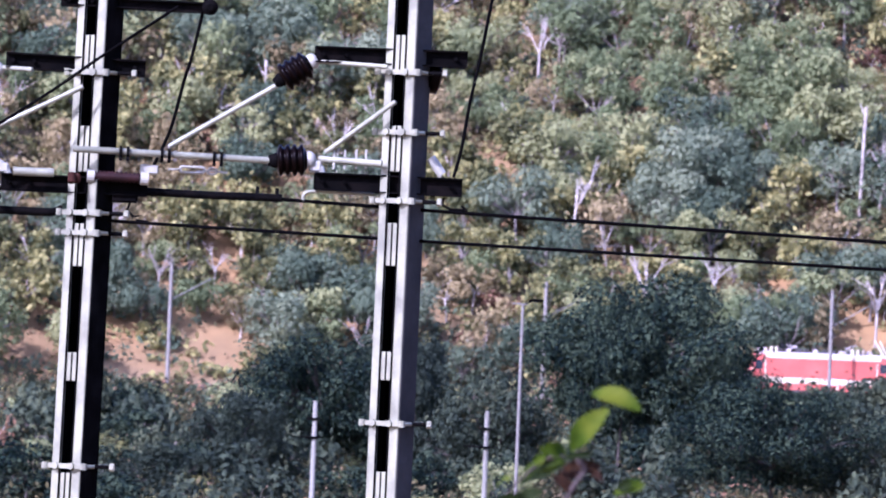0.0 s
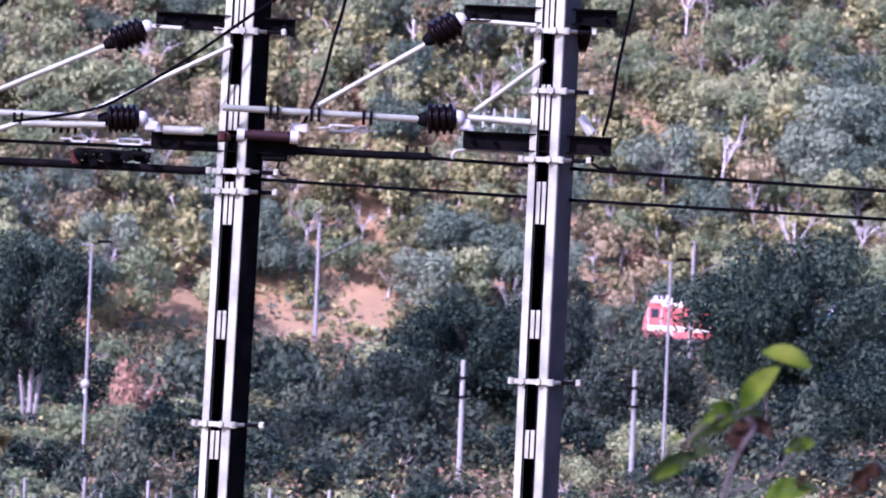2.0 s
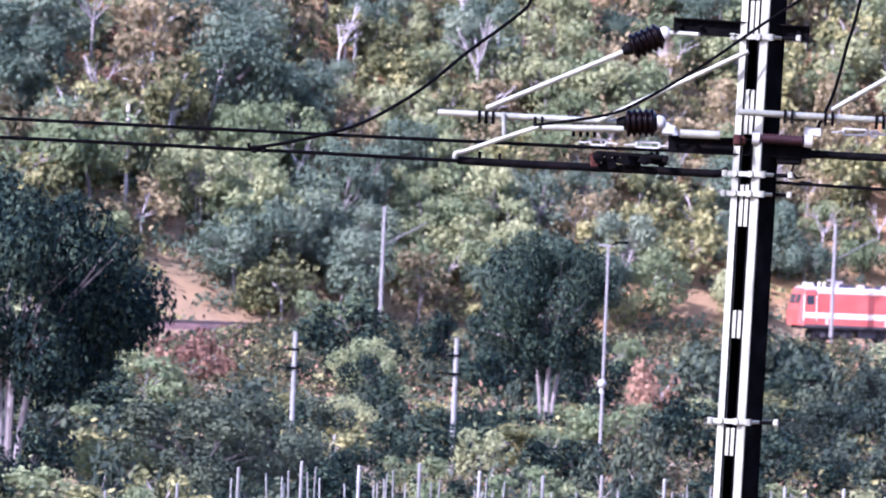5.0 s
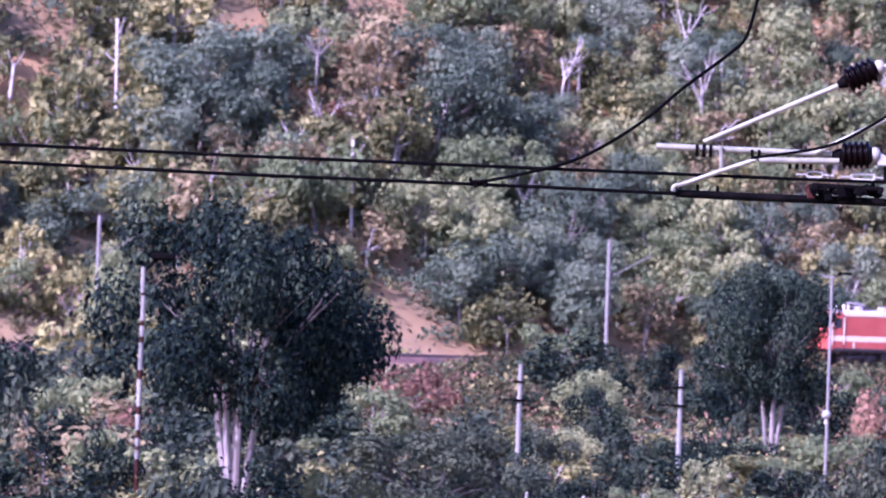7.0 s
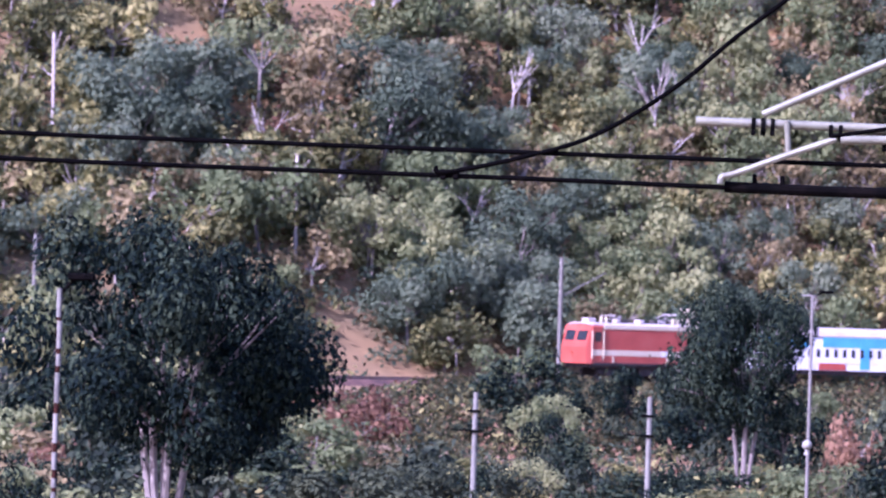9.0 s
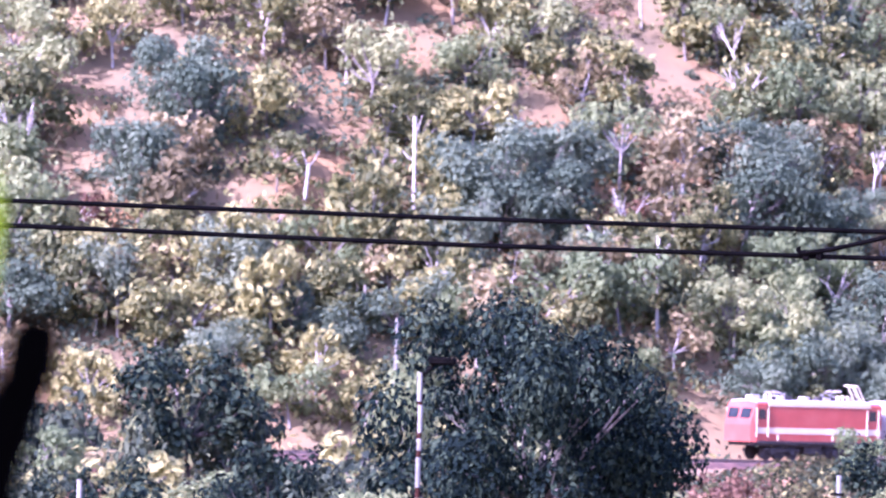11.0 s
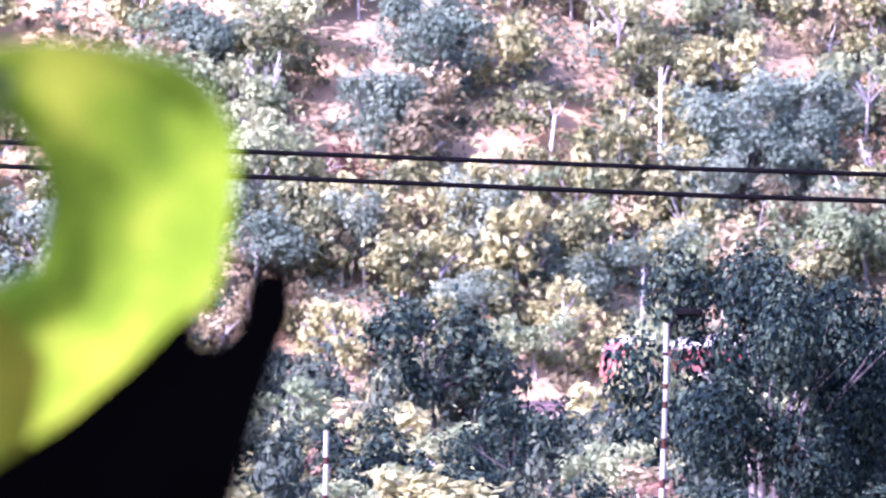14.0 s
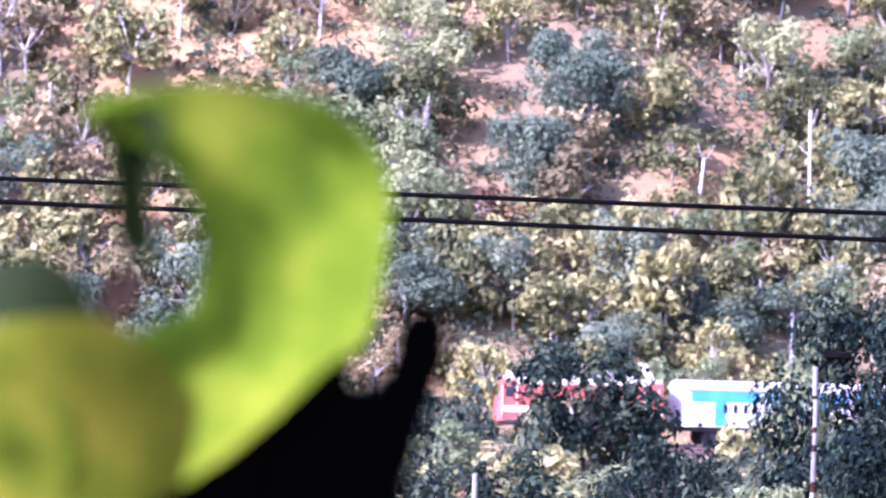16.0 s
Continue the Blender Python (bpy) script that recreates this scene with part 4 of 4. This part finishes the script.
    for x, s in ((-2.3, 1), (2.2, -1)):
        bm = fresh()
        for y in (-0.5, 0.5):
            rod(bm, (x, y, 3.75), (x + s * 0.7, y * 0.8, 3.98), 0.03, seg=6)
            rod(bm, (x + s * 0.7, y * 0.8, 3.98), (x, y * 0.7, 4.2 if s < 0 else 4.06), 0.025, seg=6)
        rod(bm, (x, -0.8, 4.2 if s < 0 else 4.06), (x, 0.8, 4.2 if s < 0 else 4.06), 0.03, seg=6)
        part("pantograph", bm, ROOF, ob, "folded pantograph")
    bm = fresh()
    box(bm, (0, 0, 1.0), (n - 0.6, 2.7, 0.26), None, 0.03)
    part("underframe", bm, UNDER, ob)
    for x in (-2.3, 2.2):
        bogie(ob, x, 2.6)
    bm = fresh()
    box(bm, (0, 0, 0.65), (1.3, 2.2, 0.55), None, 0.04)
    part("battery_box", bm, UNDER, ob)
    return ob, n


def coach():
    n = 14.4
    ob = thing("passenger_coach", (0, 0, 0), "blue and white passenger coach with small barred windows", "railway coach", "coaches of the train")
    part("body", shell(fresh(), -n / 2, n / 2, 1.5, 1.05, 3.0, 0.2), WHITE, ob, "white painted body")
    for y in (-1.506, 1.506):
        for x, w in ((-4.9, 4.2), (0.3, 4.8), (5.1, 3.6)):
            part("blue_band", box(fresh(), (x, y, 2.8), (w, 0.024, 0.62), None, 0.005), BLUE, ob, "blue painted band")
    part("roof", shell(fresh(), -n / 2 - 0.05, n / 2 + 0.05, 1.53, 3.12, 3.2, 0.5), ROOF, ob, "pale pinkish-grey roof")
    for y in (-1.51, 1.51):
        for x, w in ((-6.2, 1.6), (-2.2, 6.0), (4.2, 5.6)):
            bm = fresh()
            box(bm, (x, y, 1.95), (w, 0.03, 0.9), None, 0.01)
            part("white_band", bm, WHITE, ob, "white painted band")
        for i in range(17):
            x = -4.9 + i * 0.62
            bm = fresh()
            box(bm, (x, y * 1.008, 2.12), (0.24, 0.05, 0.5), None, 0.015)
            part("window", bm, GLASS, ob)
        for x in (-5.2, 0.9, 6.5):
            bm = fresh()
            box(bm, (x, y, 2.1), (0.7, 0.035, 1.9), None, 0.02)
            part("door", bm, BLUE, ob)
        for x, m in ((-3.6, WHITE), (-1.4, RED), (3.0, WHITE)):
            bm = fresh()
            box(bm, (x, y, 1.28), (1.9, 0.03, 0.42), None, 0.01)
            part("side_panel", bm, m, ob)
    bm = fresh()
    box(bm, (0, 0, 0.92), (n - 0.6, 2.5, 0.3), None, 0.03)
    part("underframe", bm, UNDER, ob)
    for x in (-4.8, 4.8):
        bogie(ob, x, 2.3)
    return ob, n


def stand(u):
    """The train's place and heading on the far track, by the chart's u."""
    e, b, f, k = far_ray(u, 110)
    p = far_at(u, 110, reach(u))
    b = math.atan2(p.x, p.y)
    a, c = Vector(track_point(b - 0.002, 0, 0.56)), Vector(track_point(b + 0.002, 0, 0.56))
    d = c - a
    return (a + c) / 2, math.degrees(math.atan2(d.y, d.x))


FRONT = [(0.0, 1150), (2.0, 705), (4.0, 262), (5.2, 8), (8.2, -535), (10.3, -896), (11.0, -1004), (14.5, -1562), (16.0, -1808)]


def front_at(t):
    return float(np.interp(t, [a for a, _ in FRONT], [b for _, b in FRONT]))


TRAIN = []


def build_train():
    loco, n = locomotive()
    TRAIN.append((loco, n / 2))
    first, m = coach()
    gap = n + 0.3
    for i in range(3):
        ob = first if i == 0 else copy_thing(first, pose(0, 0, 0))
        TRAIN.append((ob, gap + m / 2))
        gap += m + 0.7


build_train()


# ---- poles, posts ----
def pole(name, u, v_top, d, r, label, category, group=""):
    top = far_at(u, v_top, d)
    foot = Vector((top.x, top.y, ground_z(top.x, top.y)))
    ob = thing(name, foot, label, category, group)
    return ob, foot, top


def signal_posts():
    for u, v in ((387, 172), (690, 190), (-537, 132), (-826, 118)):
        ob, foot, top = pole("line_post", u, v, 150, 0.07, "pale concrete post with dark cross straps", "post", "posts by the near yard")
        bm = rod(fresh(), foot - Vector((0, 0, 0.3)), top, 0.07, 0.055, seg=10)
        part("shaft", bm, POST, ob)
        for dz in (0.42, 0.86):
            bm = fresh()
            box(bm, top - Vector((0.04, 0, dz)), (0.3, 0.17, 0.06), None, 0.01)
            part("strap", bm, BLACK, ob)
        bm = cable(fresh(), [top - Vector((0, 0.1, 0.86)), top - Vector((0.55, 0.1, 0.84))], 0.018)
        part("arm", bm, WEB, ob)


def far_masts():
    for u, v in ((133, -72), (-665, -101), (1300, -22), (-1422, -131), (795, -38)):
        ob, foot, top = pole("far_catenary_mast", u, v, reach(u) - 3.6, 0.1, "slim pale mast beside the far track", "mast", "masts of the far track")
        part("shaft", rod(fresh(), foot - Vector((0, 0, 0.3)), top, 0.14, 0.11, seg=8), POLE, ob)
        bm = rod(fresh(), top - Vector((0, 0, 2.4)), top + Vector((2.6, 1.2, -0.9)), 0.035, seg=6)
        part("cantilever", bm, POLE, ob)


def yard_lamps():
    for u, v in ((-268, -31), (753, 2)):
        ob, foot, top = pole("yard_lamp", u, v, 150, 0.06, "tall slim lamp post with a cross arm", "lamp post", "lamp posts of the yard")
        part("shaft", rod(fresh(), foot - Vector((0, 0, 0.3)), top, 0.045, 0.034, seg=10), POLE, ob)
        bm = rod(fresh(), top + Vector((-0.25, 0, 0.02)), top + Vector((0.1, 0, 0.0)), 0.022, seg=8)
        part("arm", bm, POLE, ob)
        bm = fresh()
        box(bm, top + Vector((0.3, 0, 0.1)), (0.33, 0.2, 0.07), None, 0.02)
        rod(bm, top, top + Vector((0.24, 0, 0.09)), 0.018, seg=6)
        part("lantern", bm, BLACK, ob, "dark flat lantern")
        if u < 0:
            bm = fresh()
            p = far_at(-280, 213, 149.8)
            bmesh.ops.create_uvsphere(bm, u_segments=14, v_segments=10, radius=0.11, matrix=Matrix.Translation(p))
            rod(bm, p + Vector((0, 0, -0.1)), p + Vector((0, 0, -0.22)), 0.04, 0.06, seg=8)
            part("globe", bm, CAP, ob, "white glass globe")


def striped_pole(u, v, d, head):
    ob, foot, top = pole("striped_pole", u, v, d, 0.1, "slim pole with flaking white paint before the trees", "pole")
    part("shaft", rod(fresh(), foot - Vector((0, 0, 0.3)), top, 0.046, 0.04, seg=10), RUST, ob, "rust-brown shaft")
    rng = np.random.default_rng(int(abs(u)))
    z = 0.0
    while z < (top.z - foot.z) * 0.62:
        n = rng.uniform(0.15, 0.55)
        a = top - Vector((rng.uniform(-0.015, 0.015), 0.015, z))
        part("white_patch", rod(fresh(), a, a - Vector((0, 0, n)), 0.045, seg=10), POST, ob)
        z += n + rng.uniform(0.05, 0.18)
    if head:
        bm = fresh()
        box(bm, top + Vector((0.36, 0, 0.2)), (0.46, 0.22, 0.13), None, 0.03)
        rod(bm, top - Vector((0, 0, 0.1)), top + Vector((0.25, 0, 0.18)), 0.03, seg=6)
        part("lantern", bm, BLACK, ob, "dark lantern head")


def fence():
    rng = np.random.default_rng(21)
    for i in range(24):
        u = -1790 + i * 108 + rng.uniform(-5, 5)
        p = far_at(u, fence_top(u) + rng.uniform(-7, 7), 78)
        ob = thing("fence_post", (p.x, p.y, -0.5), "whitish concrete fence post in a long row", "fence post", "fence posts")
        bm = fresh()
        box(bm, (p.x, p.y, (p.z - 0.6) / 2), (0.042, 0.042, p.z + 0.6), None, 0.012)
        part("shaft", bm, POST, ob)
    for i in range(85):
        u = rng.uniform(-1500, 900)
        p = far_at(u, fence_top(u) + rng.uniform(4, 38), 82)
        ob = thing("fence_post", (p.x, p.y, -0.5), "short whitish stake of the second row", "fence post", "fence posts")
        bm = fresh()
        box(bm, (p.x, p.y, (p.z - 0.6) / 2), (0.023, 0.023, p.z + 0.6), Matrix.Rotation(rng.uniform(-0.05, 0.05), 3, "Y"), 0.012)
        part("shaft", bm, POST, ob)


signal_posts()
far_masts()
yard_lamps()
striped_pole(-1393, -62, 106, True)
striped_pole(-1828, 68, 106, False)
fence()


# ---- foliage close to the eye ----
LEAF_NEAR = paint("fresh_green_leaf", [(0.018, 0.046, 0.002), (0.09, 0.145, 0.003), (0.2, 0.235, 0.01)], 14, 0.6, island=0.4, thin=0.55, fine=0.15, gloss=0.0)
LEAF_YELLOW = paint("yellowing_leaf", [(0.018, 0.031, 0.0012), (0.06, 0.0806, 0.0024), (0.12, 0.124, 0.006), (0.084, 0.0465, 0.0036)], 16, 0.7, thin=0.5, fine=0.2, gloss=0.0)
LEAF_SPRIG = paint("sprig_leaf", [(0.009, 0.0225, 0.0015), (0.0375, 0.0638, 0.0023), (0.09, 0.1087, 0.006)], 14, 0.6, island=0.4, thin=0.5, fine=0.2, gloss=0.06)
# Deep green of darker leaves; on the sapling, shade put into the colour.
LEAF_SHADE = paint("deep_green_shade_leaf", [(0.0036, 0.0081, 0.0009), (0.0135, 0.0225, 0.00225)], 20, 0.7, thin=0.3, gloss=0.08)
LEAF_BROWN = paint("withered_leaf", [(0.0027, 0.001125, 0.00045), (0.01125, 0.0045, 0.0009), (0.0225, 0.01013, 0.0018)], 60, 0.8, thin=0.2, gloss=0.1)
TWIG = paint("brown_twig", [(0.01, 0.0056, 0.004), (0.032, 0.02, 0.014)], 40, 0.8)
SWAY = []


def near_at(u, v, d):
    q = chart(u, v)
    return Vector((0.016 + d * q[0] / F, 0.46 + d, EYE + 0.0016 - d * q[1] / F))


def leaf_blade(bm, base, tip, width, normal, cup=0.12, n=6):
    base, tip = Vector(base), Vector(tip)
    ax = tip - base
    side = ax.cross(Vector(normal)).normalized()
    up = side.cross(ax).normalized()
    rows = []
    for i in range(n + 1):
        s = i / n
        w = width * math.sin(math.pi * min(1, s * 0.94 + 0.03)) ** 0.7
        c = base + ax * s + up * (-cup * ax.length * (2 * s - 1) ** 2)
        rows.append([bm.verts.new(c + side * (j * w / 2) + up * (abs(j) * w * 0.16)) for j in (-1, -0.5, 0, 0.5, 1)])
    for p, q in zip(rows, rows[1:]):
        for j in range(4):
            bm.faces.new((p[j], p[j + 1], q[j + 1], q[j]))
    return bm


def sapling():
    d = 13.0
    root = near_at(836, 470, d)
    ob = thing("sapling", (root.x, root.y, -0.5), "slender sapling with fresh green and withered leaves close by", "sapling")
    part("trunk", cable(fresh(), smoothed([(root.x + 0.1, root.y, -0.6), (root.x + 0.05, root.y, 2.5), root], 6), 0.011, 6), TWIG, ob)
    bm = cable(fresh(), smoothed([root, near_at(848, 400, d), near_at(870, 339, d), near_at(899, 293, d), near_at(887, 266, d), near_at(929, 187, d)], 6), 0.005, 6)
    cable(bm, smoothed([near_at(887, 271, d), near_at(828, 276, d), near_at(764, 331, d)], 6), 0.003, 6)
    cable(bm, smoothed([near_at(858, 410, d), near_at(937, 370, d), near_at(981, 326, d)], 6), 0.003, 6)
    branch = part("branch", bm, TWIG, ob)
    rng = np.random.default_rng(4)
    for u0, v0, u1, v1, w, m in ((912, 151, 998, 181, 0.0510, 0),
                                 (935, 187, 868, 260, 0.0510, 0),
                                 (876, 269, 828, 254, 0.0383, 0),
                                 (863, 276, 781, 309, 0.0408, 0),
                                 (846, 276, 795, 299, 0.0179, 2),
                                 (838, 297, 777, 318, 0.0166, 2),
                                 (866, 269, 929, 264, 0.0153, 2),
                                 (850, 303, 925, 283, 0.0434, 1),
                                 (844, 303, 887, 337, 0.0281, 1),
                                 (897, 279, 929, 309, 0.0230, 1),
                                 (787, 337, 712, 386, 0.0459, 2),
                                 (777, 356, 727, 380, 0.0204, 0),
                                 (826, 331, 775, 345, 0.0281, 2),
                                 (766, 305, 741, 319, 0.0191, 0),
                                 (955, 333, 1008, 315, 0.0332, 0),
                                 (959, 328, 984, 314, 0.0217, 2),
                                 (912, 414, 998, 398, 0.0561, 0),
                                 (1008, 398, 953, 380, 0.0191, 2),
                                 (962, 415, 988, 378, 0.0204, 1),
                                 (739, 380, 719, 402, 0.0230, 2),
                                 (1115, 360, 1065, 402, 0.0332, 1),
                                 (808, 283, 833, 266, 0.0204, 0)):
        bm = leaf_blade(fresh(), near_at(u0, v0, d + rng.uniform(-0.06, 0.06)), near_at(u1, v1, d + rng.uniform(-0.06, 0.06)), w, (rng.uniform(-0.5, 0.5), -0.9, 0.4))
        part("leaf", bm, (LEAF_SPRIG, LEAF_BROWN, LEAF_SHADE)[m], branch, ("", "withered brown leaf", "leaf darkened to a shaded green")[m], True)
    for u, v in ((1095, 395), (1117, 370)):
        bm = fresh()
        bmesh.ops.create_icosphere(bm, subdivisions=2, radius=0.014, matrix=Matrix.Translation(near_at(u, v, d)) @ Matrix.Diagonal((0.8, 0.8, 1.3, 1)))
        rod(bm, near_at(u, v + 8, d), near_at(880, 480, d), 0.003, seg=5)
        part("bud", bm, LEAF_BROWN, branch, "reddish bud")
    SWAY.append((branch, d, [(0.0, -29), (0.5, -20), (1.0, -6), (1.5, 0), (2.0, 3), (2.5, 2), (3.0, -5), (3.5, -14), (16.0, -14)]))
    return ob


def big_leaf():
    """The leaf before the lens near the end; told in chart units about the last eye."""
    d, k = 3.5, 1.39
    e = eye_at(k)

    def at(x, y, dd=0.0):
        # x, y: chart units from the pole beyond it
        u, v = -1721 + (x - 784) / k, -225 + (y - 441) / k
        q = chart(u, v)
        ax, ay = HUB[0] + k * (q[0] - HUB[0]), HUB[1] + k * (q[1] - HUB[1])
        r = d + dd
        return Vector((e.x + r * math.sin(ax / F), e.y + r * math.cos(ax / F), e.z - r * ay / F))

    ob = thing("garden_shrub", (-3.2, 14.4, -0.5), "dark shrub shoot with one large fresh green leaf close by", "shrub")
    part("stem", cable(fresh(), [(-3.2, 14.4, -0.6), (-3.15, 14.4, 1.5), (-2.6, 14.4, 3.2)], 0.03, 8), TWIG, ob)
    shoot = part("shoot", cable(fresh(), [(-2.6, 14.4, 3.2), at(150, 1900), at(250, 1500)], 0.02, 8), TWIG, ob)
    SWAY.append((shoot, d, [(0.0, -2350), (8.3, -2350), (10.2, 0), (11.0, -12), (12.0, 0), (13.0, 0), (13.6, -25), (14.5, -18), (15.3, -20), (16.0, -14)]))
    # the large cupped blade, as rows across from its top edge to its foot
    def blade(rim, bend):
        bm, rows = fresh(), []
        for y, x0, x1 in rim:
            s, row = (y - 150) / 700, []
            for j in range(9):
                g = j / 8
                row.append(bm.verts.new(at(x0 + (x1 - x0) * g, y + 26 * (2 * g - 1) ** 2 * (1 - s), bend * (0.03 * math.sin(g * 3.1) + 0.02 * math.sin(s * 5)))))
            rows.append(row)
        for p, q in zip(rows, rows[1:]):
            for j in range(8):
                bm.faces.new((p[j], p[j + 1], q[j + 1], q[j]))
        return bm

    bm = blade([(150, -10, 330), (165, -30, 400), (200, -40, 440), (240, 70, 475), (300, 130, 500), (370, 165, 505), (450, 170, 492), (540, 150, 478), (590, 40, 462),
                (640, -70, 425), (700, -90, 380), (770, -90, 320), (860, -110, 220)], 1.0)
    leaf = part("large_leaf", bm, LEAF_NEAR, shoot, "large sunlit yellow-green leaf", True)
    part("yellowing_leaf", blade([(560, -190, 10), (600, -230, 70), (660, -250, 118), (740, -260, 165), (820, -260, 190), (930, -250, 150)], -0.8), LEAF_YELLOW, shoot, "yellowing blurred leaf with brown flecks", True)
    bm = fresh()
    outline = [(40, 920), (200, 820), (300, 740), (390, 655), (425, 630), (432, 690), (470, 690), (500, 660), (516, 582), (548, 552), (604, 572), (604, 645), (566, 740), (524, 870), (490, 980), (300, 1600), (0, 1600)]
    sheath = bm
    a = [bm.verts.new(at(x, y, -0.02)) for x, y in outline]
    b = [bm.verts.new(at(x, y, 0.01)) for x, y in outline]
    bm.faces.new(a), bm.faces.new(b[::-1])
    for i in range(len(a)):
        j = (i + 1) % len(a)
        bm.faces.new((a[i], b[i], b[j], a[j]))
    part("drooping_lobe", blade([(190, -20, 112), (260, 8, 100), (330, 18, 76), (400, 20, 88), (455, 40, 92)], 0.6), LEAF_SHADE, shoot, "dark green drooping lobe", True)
    # Its black is backlit shade, put into the sheath's colour.
    part("dark_sheath", sheath, INSIDE, shoot, "bark sheath coloured black as a backlit silhouette")
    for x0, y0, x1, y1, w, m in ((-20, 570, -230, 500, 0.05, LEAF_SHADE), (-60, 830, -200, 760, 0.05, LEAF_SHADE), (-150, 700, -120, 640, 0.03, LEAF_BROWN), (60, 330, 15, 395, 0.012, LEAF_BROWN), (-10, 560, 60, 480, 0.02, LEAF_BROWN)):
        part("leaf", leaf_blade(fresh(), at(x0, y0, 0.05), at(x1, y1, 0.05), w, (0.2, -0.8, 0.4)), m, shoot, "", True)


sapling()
big_leaf()


# ---- what moves ----
def motions():
    times = [0.5 * i for i in range(33)]
    for ob, back in TRAIN:
        rows = []
        for t in times:
            u = front_at(t)
            u += back * F / (reach(u) * far_ray(u, 100)[3])
            p, a = stand(u)
            rows.append((t, pose(p.x, p.y, p.z, 0, 0, a)))
        walk(ob, rows)
    for ob, d, rows in SWAY:
        walk(ob, [(t, pose(u * d / F, 0, 0)) for t, u in rows])


motions()
